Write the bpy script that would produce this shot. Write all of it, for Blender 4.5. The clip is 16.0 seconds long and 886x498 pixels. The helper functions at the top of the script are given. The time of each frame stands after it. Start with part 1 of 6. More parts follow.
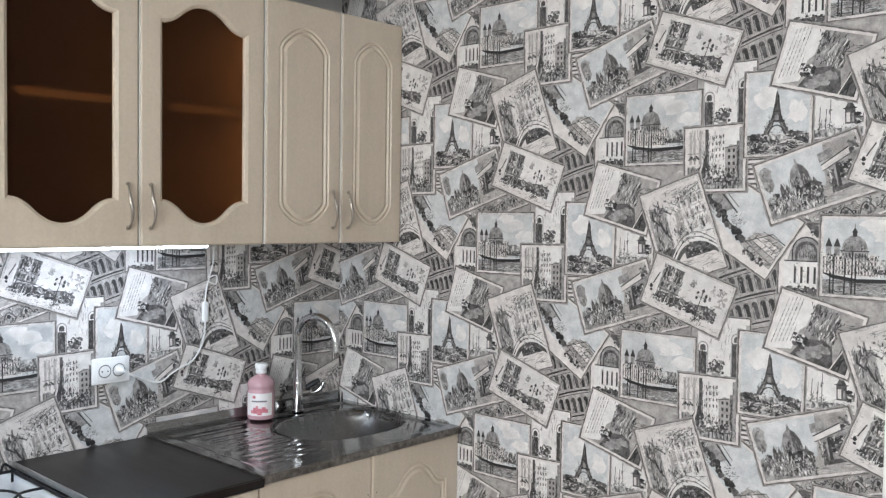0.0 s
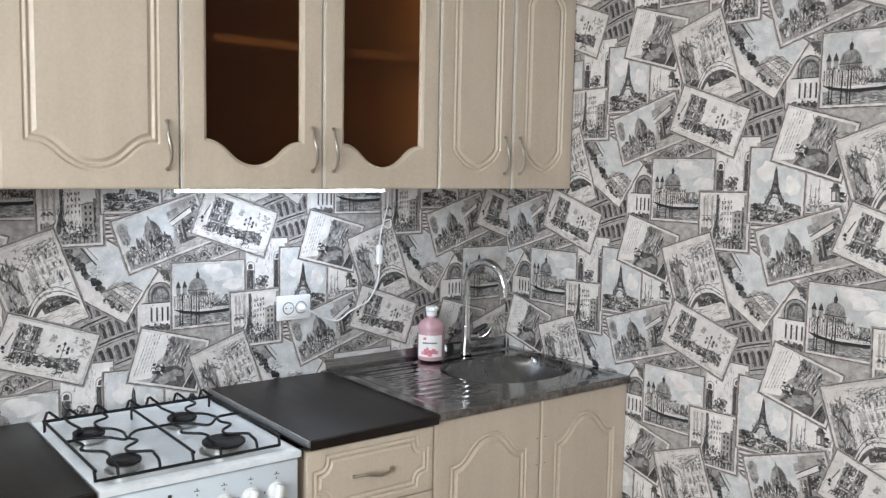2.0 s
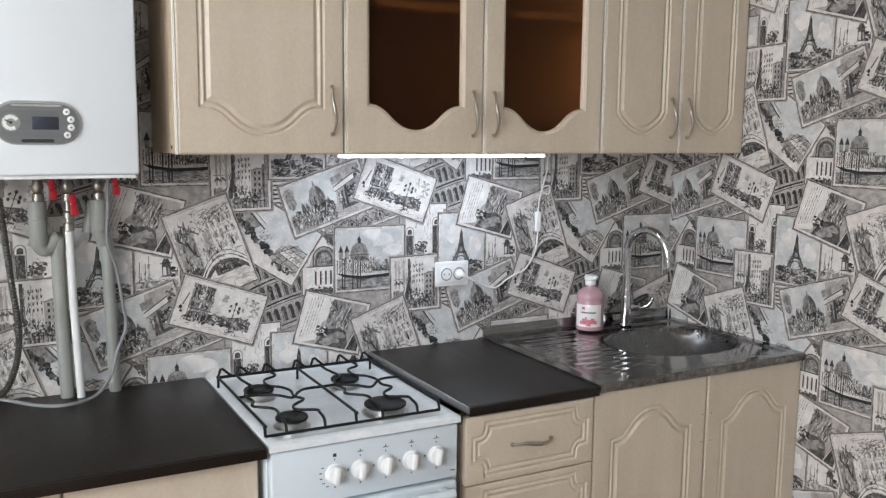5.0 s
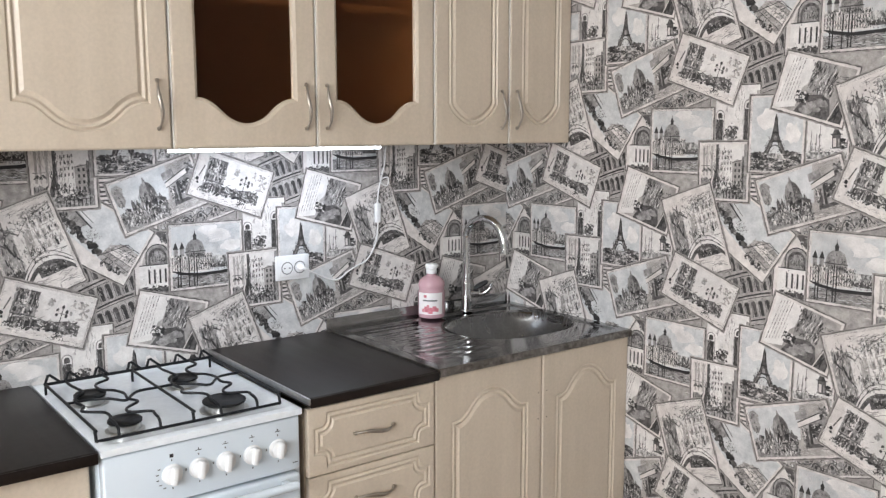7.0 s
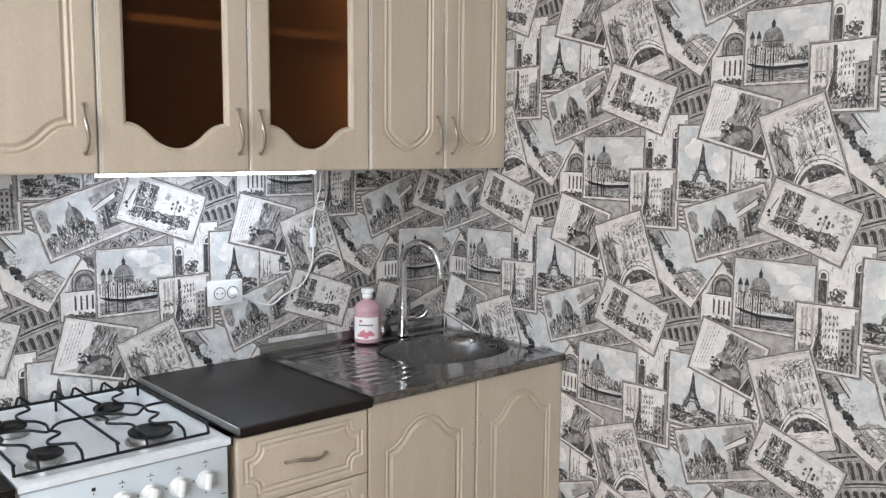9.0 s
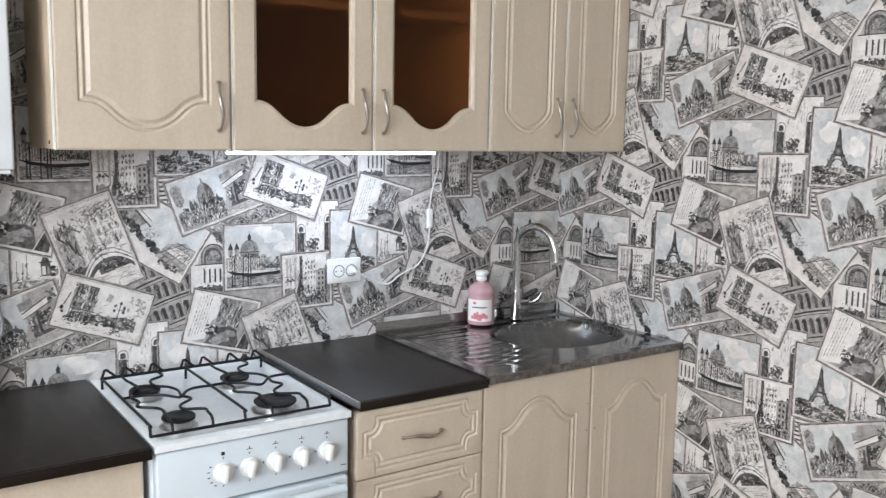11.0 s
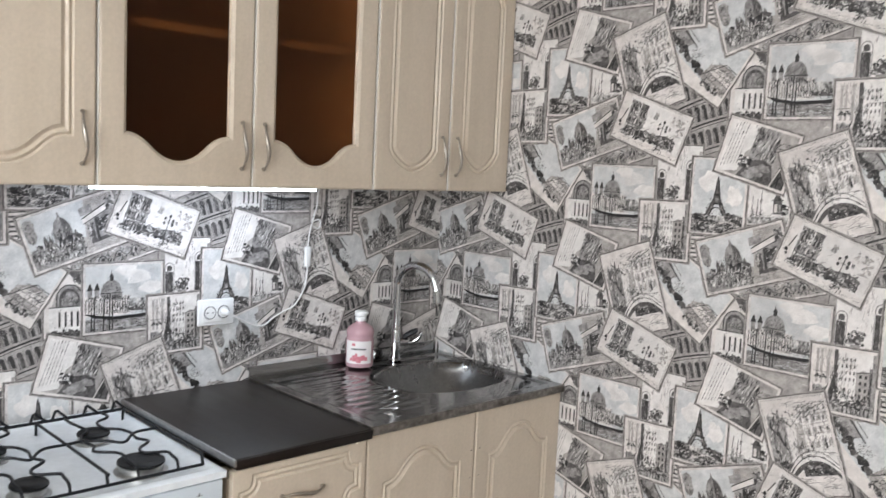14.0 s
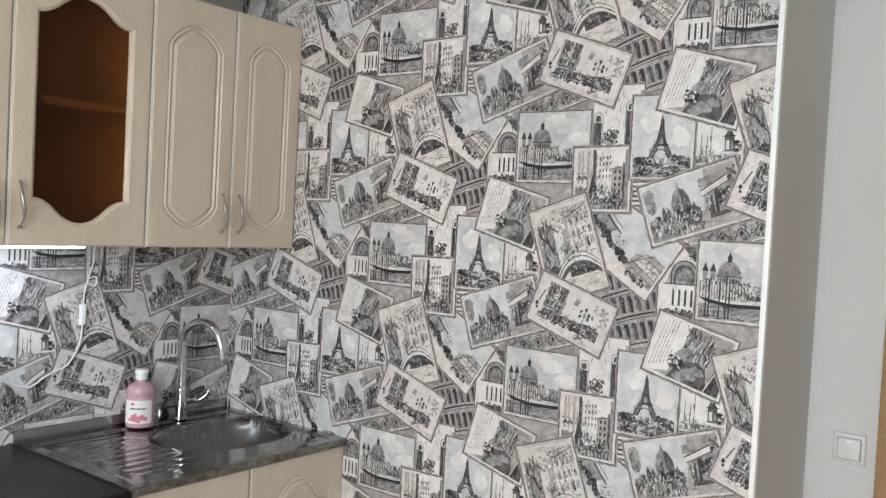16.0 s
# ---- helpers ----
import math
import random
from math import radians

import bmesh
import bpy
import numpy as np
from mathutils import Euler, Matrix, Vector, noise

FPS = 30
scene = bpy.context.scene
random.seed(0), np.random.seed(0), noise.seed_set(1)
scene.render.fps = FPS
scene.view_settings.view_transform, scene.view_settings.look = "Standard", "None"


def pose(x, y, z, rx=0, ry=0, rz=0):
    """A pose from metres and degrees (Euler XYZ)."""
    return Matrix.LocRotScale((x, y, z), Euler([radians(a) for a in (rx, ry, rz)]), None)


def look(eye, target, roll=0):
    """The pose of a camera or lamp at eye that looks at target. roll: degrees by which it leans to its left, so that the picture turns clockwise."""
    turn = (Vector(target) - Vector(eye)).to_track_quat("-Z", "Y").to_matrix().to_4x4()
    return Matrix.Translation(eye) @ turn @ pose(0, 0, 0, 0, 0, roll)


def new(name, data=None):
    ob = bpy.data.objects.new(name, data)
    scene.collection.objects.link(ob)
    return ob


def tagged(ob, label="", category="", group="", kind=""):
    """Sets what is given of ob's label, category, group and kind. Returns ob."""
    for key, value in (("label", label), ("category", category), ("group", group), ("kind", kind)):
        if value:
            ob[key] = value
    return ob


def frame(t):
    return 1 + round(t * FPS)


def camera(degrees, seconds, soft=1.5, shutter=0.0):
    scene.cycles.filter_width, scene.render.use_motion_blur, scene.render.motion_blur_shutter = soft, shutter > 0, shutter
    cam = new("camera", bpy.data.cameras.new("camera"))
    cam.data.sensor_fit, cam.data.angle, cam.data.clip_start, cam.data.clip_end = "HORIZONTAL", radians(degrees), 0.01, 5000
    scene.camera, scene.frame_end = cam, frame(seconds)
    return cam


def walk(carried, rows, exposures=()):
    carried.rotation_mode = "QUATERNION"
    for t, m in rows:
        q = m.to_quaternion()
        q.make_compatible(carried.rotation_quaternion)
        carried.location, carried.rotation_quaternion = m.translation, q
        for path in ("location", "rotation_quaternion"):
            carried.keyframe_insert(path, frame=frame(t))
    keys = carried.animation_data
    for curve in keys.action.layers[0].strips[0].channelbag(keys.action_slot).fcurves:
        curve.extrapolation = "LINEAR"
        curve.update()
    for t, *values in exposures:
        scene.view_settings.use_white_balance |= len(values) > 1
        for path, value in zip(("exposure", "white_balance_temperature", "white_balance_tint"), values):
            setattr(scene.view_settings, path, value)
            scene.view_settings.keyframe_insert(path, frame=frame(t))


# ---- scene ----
cam = camera(53.9, 16.0, soft=1.3, shutter=0.14)
PATH = [
    (0, (2.454, -2.119, 1.554), (1.105, -0.645, 1.478), 0.8),
    (0.5, (2.44, -2.143, 1.541), (1.053, -0.705, 1.441), 0.8),
    (1, (2.434, -2.158, 1.537), (0.994, -0.775, 1.414), 0.7),
    (1.5, (2.423, -2.167, 1.531), (0.934, -0.84, 1.387), 1.0),
    (2, (2.406, -2.169, 1.529), (0.832, -0.948, 1.341), 1.1),
    (2.5, (2.384, -2.175, 1.532), (0.733, -1.069, 1.309), 1.6),
    (3, (2.355, -2.192, 1.535), (0.62, -1.225, 1.301), 1.1),
    (3.2, (2.34, -2.204, 1.538), (0.581, -1.281, 1.307), 0.9),
    (5.3, (2.364, -2.166, 1.513), (0.62, -1.226, 1.242), 0.5),
    (5.5, (2.376, -2.164, 1.514), (0.651, -1.19, 1.241), 0.3),
    (6, (2.393, -2.159, 1.518), (0.722, -1.095, 1.243), 0.2),
    (6.5, (2.401, -2.155, 1.514), (0.773, -1.024, 1.243), -0.0),
    (7, (2.407, -2.144, 1.51), (0.835, -0.938, 1.236), -0.1),
    (7.5, (2.424, -2.132, 1.52), (0.899, -0.867, 1.247), -0.1),
    (8, (2.436, -2.124, 1.527), (0.961, -0.794, 1.292), 0.0),
    (8.2, (2.432, -2.123, 1.535), (0.968, -0.781, 1.299), 0.4),
    (10.3, (2.420, -2.114, 1.535), (0.857, -0.888, 1.303), 0.7),
    (10.5, (2.4, -2.135, 1.524), (0.841, -0.904, 1.292), 0.9),
    (11, (2.393, -2.159, 1.512), (0.759, -1.035, 1.25), 1.0),
    (11.5, (2.355, -2.188, 1.521), (0.635, -1.206, 1.243), 0.6),
    (12, (2.305, -2.209, 1.524), (0.573, -1.246, 1.253), 1.1),
    (12.5, (2.255, -2.228, 1.52), (0.509, -1.291, 1.252), 1.7),
    (13, (2.227, -2.237, 1.513), (0.469, -1.32, 1.245), 2.3),
    (13.5, (2.248, -2.207, 1.517), (0.609, -1.091, 1.256), 3.1),
    (13.8, (2.254, -2.184, 1.559), (0.755, -0.888, 1.284), 2.9),
    (14, (2.276, -2.152, 1.553), (0.837, -0.778, 1.353), 2.7),
    (14.2, (2.287, -2.138, 1.590), (0.900, -0.701, 1.496), 2.8),
    (14.5, (2.305, -2.101, 1.593), (1.003, -0.583, 1.57), 2.5),
    (15, (2.35, -2.062, 1.616), (1.186, -0.437, 1.677), 3.1),
    (15.5, (2.431, -2.042, 1.61), (1.269, -0.415, 1.652), 3.4),
    (16, (2.505, -2.031, 1.583), (1.29, -0.443, 1.517), 3.0),
]
walk(cam, [(t, look(eye, target, roll)) for t, eye, target, roll in PATH],
     [(0.0, -0.03, 6330, 10), (1.5, 0.0, 6380, 10), (2.0, 0.02, 6380, 10), (2.5, -0.04, 6380, 10), (3.0, -0.2, 6400, 10), (5.5, -0.17, 6550, 12), (7.0, 0.06, 6600, 13), (8.0, 0.04, 6500, 12), (10.5, 0.0, 6420, 11), (11.0, 0.10, 6400, 11), (11.5, -0.14, 6400, 11), (12.5, -0.32, 6400, 11), (13.0, -0.34, 6430, 11), (14.0, 0.03, 6550, 12), (14.5, 0.06, 6560, 11), (15.5, -0.10, 6520, 10), (16.0, -0.03, 6500, 10)])

# ---- world and light ----
world = bpy.data.worlds.new("sky")
scene.world = world
world.use_nodes = True
sky = world.node_tree.nodes.new("ShaderNodeTexSky")
sky.sky_type, sky.sun_disc = "NISHITA", False
sky.sun_elevation, sky.sun_rotation = radians(38), radians(150)
back = world.node_tree.nodes["Background"]
world.node_tree.links.new(sky.outputs[0], back.inputs[0])
back.inputs[1].default_value = 0.12


def lamp(name, m, size, watts, colour):
    data = bpy.data.lights.new(name, "AREA")
    data.shape, data.size, data.size_y, data.energy, data.color = "RECTANGLE", size[0], size[1], watts, colour
    ob = new(name, data)
    ob.matrix_world = m
    return ob


# daylight in the opening of the window behind the camera, and the strip under the wall cabinets
lamp("window_daylight", look((2.65, -4.36, 1.78), (1.2, -0.6, 1.2)), (2.3, 1.3), 122, (0.925, 0.965, 0.99))
lamp("strip_light", look((0.202, -1.005, 1.4480), (0.07, -1.005, 0.9)), (0.63, 0.012), 1.7, (0.68, 0.81, 1.0))

# ---- materials ----


def material(name, base, rough=0.5, metal=0.0, second=None, scale=(6, 6, 6), fine=0.0, fine_scale=180, bump=0.0, bump_scale=200, spec=0.5, mix=0.5, coat=0.0):
    """A surface with colour that drifts between two tones at a broad scale, grain at a fine one, and a light relief."""
    m = bpy.data.materials.new(name)
    m.use_nodes = True
    nt = m.node_tree
    b = nt.nodes["Principled BSDF"]
    b.inputs["Roughness"].default_value, b.inputs["Metallic"].default_value = rough, metal
    b.inputs["Specular IOR Level"].default_value = spec
    b.inputs["Coat Weight"].default_value = coat
    co = nt.nodes.new("ShaderNodeTexCoord")
    mp = nt.nodes.new("ShaderNodeMapping")
    mp.inputs["Scale"].default_value = scale
    nt.links.new(co.outputs["Object"], mp.inputs[0])
    n1 = nt.nodes.new("ShaderNodeTexNoise")
    n1.inputs["Scale"].default_value, n1.inputs["Detail"].default_value, n1.inputs["Roughness"].default_value = 1.0, 6, 0.6
    nt.links.new(mp.outputs[0], n1.inputs["Vector"])
    ramp = nt.nodes.new("ShaderNodeMapRange")
    ramp.inputs["From Min"].default_value, ramp.inputs["From Max"].default_value = 0.5 - 0.5 * (1.001 - mix), 0.5 + 0.5 * (1.001 - mix)
    nt.links.new(n1.outputs["Fac"], ramp.inputs["Value"])
    mx = nt.nodes.new("ShaderNodeMix")
    mx.data_type = "RGBA"
    mx.inputs["A"].default_value = (*base, 1)
    mx.inputs["B"].default_value = (*(second or [c * 0.9 for c in base]), 1)
    nt.links.new(ramp.outputs[0], mx.inputs["Factor"])
    out = mx.outputs["Result"]
    n2 = nt.nodes.new("ShaderNodeTexNoise")
    n2.inputs["Scale"].default_value, n2.inputs["Detail"].default_value = fine_scale, 3
    nt.links.new(co.outputs["Object"], n2.inputs["Vector"])
    if fine:
        r2 = nt.nodes.new("ShaderNodeMapRange")
        r2.inputs["From Min"].default_value, r2.inputs["From Max"].default_value = 0.3, 0.7
        r2.inputs["To Min"].default_value, r2.inputs["To Max"].default_value = 1 - fine, 1 + fine
        nt.links.new(n2.outputs["Fac"], r2.inputs["Value"])
        mul = nt.nodes.new("ShaderNodeVectorMath")
        mul.operation = "SCALE"
        nt.links.new(out, mul.inputs[0])
        nt.links.new(r2.outputs[0], mul.inputs["Scale"])
        out = mul.outputs[0]
    nt.links.new(out, b.inputs["Base Color"])
    rr = nt.nodes.new("ShaderNodeMapRange")
    rr.inputs["To Min"].default_value, rr.inputs["To Max"].default_value = max(rough * 0.85, 0.02), min(rough * 1.2, 1)
    nt.links.new(n1.outputs["Fac"], rr.inputs["Value"])
    nt.links.new(rr.outputs[0], b.inputs["Roughness"])
    if bump:
        n3 = nt.nodes.new("ShaderNodeTexNoise")
        n3.inputs["Scale"].default_value, n3.inputs["Detail"].default_value = bump_scale, 4
        nt.links.new(co.outputs["Object"], n3.inputs["Vector"])
        bp = nt.nodes.new("ShaderNodeBump")
        bp.inputs["Strength"].default_value, bp.inputs["Distance"].default_value = bump, 0.002
        nt.links.new(n3.outputs["Fac"], bp.inputs["Height"])
        nt.links.new(bp.outputs[0], b.inputs["Normal"])
    return m


def glowing(name, colour, strength):
    m = material(name, colour)
    b = m.node_tree.nodes["Principled BSDF"]
    b.inputs["Emission Color"].default_value, b.inputs["Emission Strength"].default_value = (*colour, 1), strength
    return m


def glass(name, colour, rough=0.03, spec=0.5):
    m = bpy.data.materials.new(name)
    m.use_nodes = True
    b = m.node_tree.nodes["Principled BSDF"]
    b.inputs["Base Color"].default_value = (*colour, 1)
    b.inputs["Specular IOR Level"].default_value = spec
    b.inputs["Transmission Weight"].default_value, b.inputs["Roughness"].default_value, b.inputs["IOR"].default_value = 1.0, rough, 1.45
    n = m.node_tree.nodes.new("ShaderNodeTexNoise")
    n.inputs["Scale"].default_value = 40
    bp = m.node_tree.nodes.new("ShaderNodeBump")
    bp.inputs["Strength"].default_value, bp.inputs["Distance"].default_value = 0.03, 0.002
    m.node_tree.links.new(n.outputs["Fac"], bp.inputs["Height"])
    m.node_tree.links.new(bp.outputs[0], b.inputs["Normal"])
    return m


M = {}
M["front"] = material("beige_wood_foil", (0.605, 0.52, 0.415), 0.42, second=(0.54, 0.46, 0.36), scale=(9, 14, 1.6), fine=0.045, fine_scale=120, bump=0.05, bump_scale=260, mix=0.55)
M["carcass"] = material("beige_laminate", (0.56, 0.45, 0.33), 0.45, second=(0.50, 0.40, 0.29), scale=(7, 7, 1.2), fine=0.05, fine_scale=150, mix=0.5)
# far darker than the carcass: shade behind the tinted glass put into the colour
M["inside"] = material("cabinet_inside_shaded", (0.165, 0.125, 0.085), 0.7, fine=0.05)
M["shelf_edge"] = material("dull_shelf_edge", (0.52, 0.45, 0.37), 0.5)
M["edge"] = material("white_edge_band", (0.88, 0.86, 0.80), 0.4)
M["worktop"] = material("dark_wenge_worktop", (0.0095, 0.0074, 0.0064), 0.42, second=(0.021, 0.016, 0.0132), scale=(3, 30, 3), fine=0.3, fine_scale=90, bump=0.12, bump_scale=240, mix=0.5, spec=0.36)
M["worktop_edge"] = material("dark_worktop_edge", (0.010, 0.0075, 0.0065), 0.34, second=(0.018, 0.012, 0.010), scale=(20, 4, 40), fine=0.2, bump=0.05, spec=0.25)
M["steel"] = material("sink_steel", (0.27, 0.27, 0.27), 0.13, 1.0, second=(0.27, 0.27, 0.27), scale=(9, 22, 9), fine=0.06, fine_scale=60, bump=0.02, bump_scale=60, mix=0.4)
M["bowl"] = material("brushed_bowl_steel", (0.24, 0.24, 0.238), 0.28, 1.0, second=(0.18, 0.18, 0.178), scale=(30, 30, 8), fine=0.08, fine_scale=120, mix=0.4)
M["steel_worn"] = material("sink_steel_stained", (0.33, 0.31, 0.29), 0.30, 1.0, second=(0.13, 0.115, 0.10), scale=(24, 24, 40), fine=0.2, fine_scale=90, bump=0.05, mix=0.62)
M["chrome"] = material("chrome", (0.72, 0.72, 0.73), 0.1, 1.0, second=(0.62, 0.62, 0.63))
M["nickel"] = material("satin_nickel", (0.52, 0.475, 0.42), 0.38, 1.0, second=(0.38, 0.35, 0.31), scale=(60, 60, 60))
M["enamel"] = material("white_enamel", (0.68, 0.755, 0.81), 0.2, second=(0.64, 0.715, 0.77), scale=(5, 5, 5), bump=0.015, bump_scale=30, coat=0.3)
M["boiler"] = material("white_boiler_paint", (0.74, 0.775, 0.80), 0.25, second=(0.71, 0.745, 0.77), scale=(3, 3, 3), bump=0.01, bump_scale=20, coat=0.2)
M["hob"] = material("white_enamel_hob", (0.86, 0.905, 0.935), 0.18, second=(0.75, 0.80, 0.835), scale=(14, 14, 14), fine=0.04, fine_scale=60, mix=0.55, coat=0.3)
M["plastic"] = material("white_plastic", (0.80, 0.81, 0.81), 0.35, second=(0.76, 0.77, 0.77))
# darker than the white plastic: the switch's shadow is mixed into its cream
M["switch"] = material("cream_switch_plastic_shaded", (0.60, 0.60, 0.575), 0.4, second=(0.56, 0.56, 0.54))
M["trim"] = material("white_trim_plastic", (0.86, 0.86, 0.85), 0.35, second=(0.81, 0.81, 0.80))
M["iron"] = material("black_enamelled_iron", (0.006, 0.007, 0.009), 0.42, second=(0.012, 0.013, 0.015), scale=(80, 80, 80), bump=0.1, bump_scale=400, spec=0.25)
M["burner"] = material("burner_cap", (0.006, 0.006, 0.007), 0.5, second=(0.015, 0.015, 0.015), scale=(60, 60, 60), bump=0.1, bump_scale=300, spec=0.25)
M["alu"] = material("burner_aluminium", (0.55, 0.55, 0.54), 0.35, 1.0, second=(0.40, 0.40, 0.39), scale=(60, 60, 60))
M["foil"] = material("duct_aluminium", (0.30, 0.305, 0.295), 0.30, 1.0, second=(0.19, 0.195, 0.185), scale=(25, 25, 25), fine=0.12, fine_scale=90, mix=0.5)
M["print_dark"] = material("dark_print", (0.02, 0.02, 0.022), 0.5)
M["oven_glass"] = material("black_oven_glass", (0.01, 0.01, 0.011), 0.06, second=(0.014, 0.014, 0.016), coat=0.5)
M["panel_grey"] = material("grey_control_panel", (0.23, 0.235, 0.24), 0.32, 0.3, second=(0.13, 0.135, 0.14), scale=(3, 2, 90), mix=0.4)
M["display"] = material("dark_display", (0.03, 0.035, 0.05), 0.12, second=(0.04, 0.045, 0.06))
M["rim"] = material("bright_rim", (0.6, 0.61, 0.62), 0.25, 0.8)
M["pipe_grey"] = material("grey_pvc", (0.31, 0.32, 0.30), 0.45, second=(0.25, 0.26, 0.24), scale=(12, 12, 12), fine=0.03)
M["pipe_white"] = material("white_pipe", (0.78, 0.79, 0.78), 0.35, second=(0.70, 0.71, 0.70), scale=(12, 12, 5))
M["braid"] = material("braided_hose", (0.19, 0.18, 0.165), 0.38, 0.85, second=(0.07, 0.067, 0.062), scale=(300, 300, 500), bump=0.6, bump_scale=700, mix=0.6)
M["brass"] = material("nickelled_brass", (0.26, 0.24, 0.205), 0.42, 1.0, second=(0.45, 0.43, 0.39), scale=(50, 50, 50))
M["red"] = material("red_valve_lever", (0.50, 0.015, 0.03), 0.35, second=(0.36, 0.01, 0.02), scale=(40, 40, 40))
M["cable_grey"] = material("grey_cable", (0.26, 0.265, 0.27), 0.5)
M["cable_white"] = material("white_cable", (0.78, 0.78, 0.77), 0.4)
M["soap"] = material("pink_liquid_soap", (0.56, 0.35, 0.385), 0.22, second=(0.47, 0.28, 0.315), scale=(18, 18, 10), spec=0.6, coat=0.3)
M["label"] = material("white_paper_label", (0.80, 0.77, 0.77), 0.4)
M["label_pink"] = material("pink_print", (0.48, 0.10, 0.15), 0.45, second=(0.62, 0.25, 0.28), scale=(120, 120, 120), mix=0.6)
M["plaster"] = material("pale_grey_plaster", (0.565, 0.56, 0.545), 0.85, second=(0.53, 0.525, 0.51), scale=(2, 2, 2), fine=0.02, bump=0.12, bump_scale=160)
M["ceiling"] = material("white_ceiling_paint", (0.78, 0.78, 0.77), 0.9, bump=0.08, bump_scale=120)
M["door_wood"] = material("oak_door_wood", (0.36, 0.22, 0.11), 0.45, second=(0.27, 0.155, 0.07), scale=(16, 16, 1.4), fine=0.12, fine_scale=110, bump=0.08, mix=0.5)
M["floor"] = material("brown_laminate", (0.25, 0.17, 0.10), 0.4, second=(0.19, 0.12, 0.07), scale=(1.5, 14, 4), fine=0.1, bump=0.05, mix=0.5)
M["led"] = glowing("led_diffuser", (0.86, 0.93, 1.0), 9.0)
M["amber"] = glass("brown_tinted_glass", (0.265, 0.120, 0.045), 0.50, 0.05)
M["amber"].node_tree.nodes["Principled BSDF"].inputs["Specular Tint"].default_value = (0.80, 0.42, 0.24, 1)
M["clear"] = glass("window_glass", (0.95, 0.97, 0.97), 0.0)
# printed tones of the wallpaper
M["w_base"] = material("wallpaper_ground", (0.40, 0.37, 0.35), 0.62, second=(0.17, 0.157, 0.148), scale=(38, 38, 38), fine=0.16, fine_scale=260, bump=0.05, bump_scale=500, mix=0.62)
M["w_shade"] = material("print_card_soft_shade", (0.22, 0.20, 0.19), 0.62, second=(0.36, 0.335, 0.315), scale=(50, 50, 50), fine=0.1, mix=0.62)
M["w_edge"] = material("print_card_shade", (0.060, 0.054, 0.050), 0.62, second=(0.17, 0.154, 0.144), scale=(70, 70, 70), fine=0.1, mix=0.62)
M["w_paper"] = material("print_card_border", (0.73, 0.688, 0.657), 0.62, second=(0.535, 0.50, 0.475), scale=(40, 40, 40), fine=0.07, fine_scale=300, mix=0.62)
M["w_tan"] = material("print_warm_grey_wash", (0.46, 0.428, 0.405), 0.62, second=(0.24, 0.222, 0.21), scale=(45, 45, 45), fine=0.12, fine_scale=280, mix=0.66)
M["w_white"] = material("print_white", (0.77, 0.744, 0.718), 0.62, second=(0.58, 0.558, 0.538), scale=(30, 30, 30), fine=0.07, fine_scale=260, mix=0.62)
M["w_sky"] = material("print_sky_wash", (0.44, 0.455, 0.462), 0.62, second=(0.63, 0.632, 0.625), scale=(30, 30, 30), fine=0.08, fine_scale=220, mix=0.66)
M["w_light"] = material("print_light_wash", (0.37, 0.352, 0.34), 0.62, second=(0.155, 0.147, 0.142), scale=(70, 70, 70), fine=0.2, fine_scale=300, mix=0.70)
M["w_mid"] = material("print_mid_wash", (0.125, 0.119, 0.115), 0.62, second=(0.036, 0.032, 0.031), scale=(90, 90, 90), fine=0.3, fine_scale=330, mix=0.70)
M["w_dark"] = material("print_dark_wash", (0.015, 0.0142, 0.0138), 0.62, second=(0.050, 0.0475, 0.046), scale=(95, 95, 95), fine=0.3, fine_scale=350, mix=0.70)
M["w_ink"] = material("print_ink", (0.006, 0.006, 0.0062), 0.62, second=(0.018, 0.017, 0.017), scale=(90, 90, 90), mix=0.66)
M["w_busy"] = material("print_sketch", (0.020, 0.020, 0.020), 0.62, second=(0.46, 0.44, 0.425), scale=(170, 170, 100), fine=0.25, fine_scale=420, mix=0.78)
M["w_busy_light"] = material("print_sketch_light", (0.07, 0.067, 0.065), 0.62, second=(0.62, 0.60, 0.58), scale=(150, 150, 85), fine=0.25, fine_scale=420, mix=0.78)

# ---- building helpers ----


def mesh_of(name, bm, mats, smooth=False):
    me = bpy.data.meshes.new(name)
    bmesh.ops.recalc_face_normals(bm, faces=bm.faces)
    bm.to_mesh(me)
    bm.free()
    for m in mats if isinstance(mats, (list, tuple)) else [mats]:
        me.materials.append(m)
    if smooth:
        me.shade_smooth()
        if smooth is not True:
            me.set_sharp_from_angle(angle=radians(smooth))
    return me


def part(name, bm, mat, parent=None, label="", smooth=40):
    """Links a bmesh as one mesh object, under a thing or a part."""
    ob = new(name, mesh_of(name, bm, mat, smooth))
    if parent is not None:
        ob.parent = parent
    if label:
        ob["label"] = label
    return ob


def thing(name, label, category, group="", kind=""):
    ob = new(name)
    ob.empty_display_size = 0.05
    return tagged(ob, label, category, group, kind)


def box(x0, x1, y0, y1, z0, z1, bevel=0.0, seg=2, bm=None):
    target = bm or bmesh.new()
    made = bmesh.new()
    bmesh.ops.create_cube(made, size=1, matrix=Matrix.LocRotScale(((x0 + x1) / 2, (y0 + y1) / 2, (z0 + z1) / 2), None, (x1 - x0, y1 - y0, z1 - z0)))
    if bevel:
        bmesh.ops.bevel(made, geom=made.edges[:], offset=bevel, segments=seg, affect="EDGES", profile=0.5)
    me = bpy.data.meshes.new("scratch")
    made.to_mesh(me)
    made.free()
    target.from_mesh(me)
    bpy.data.meshes.remove(me)
    return target


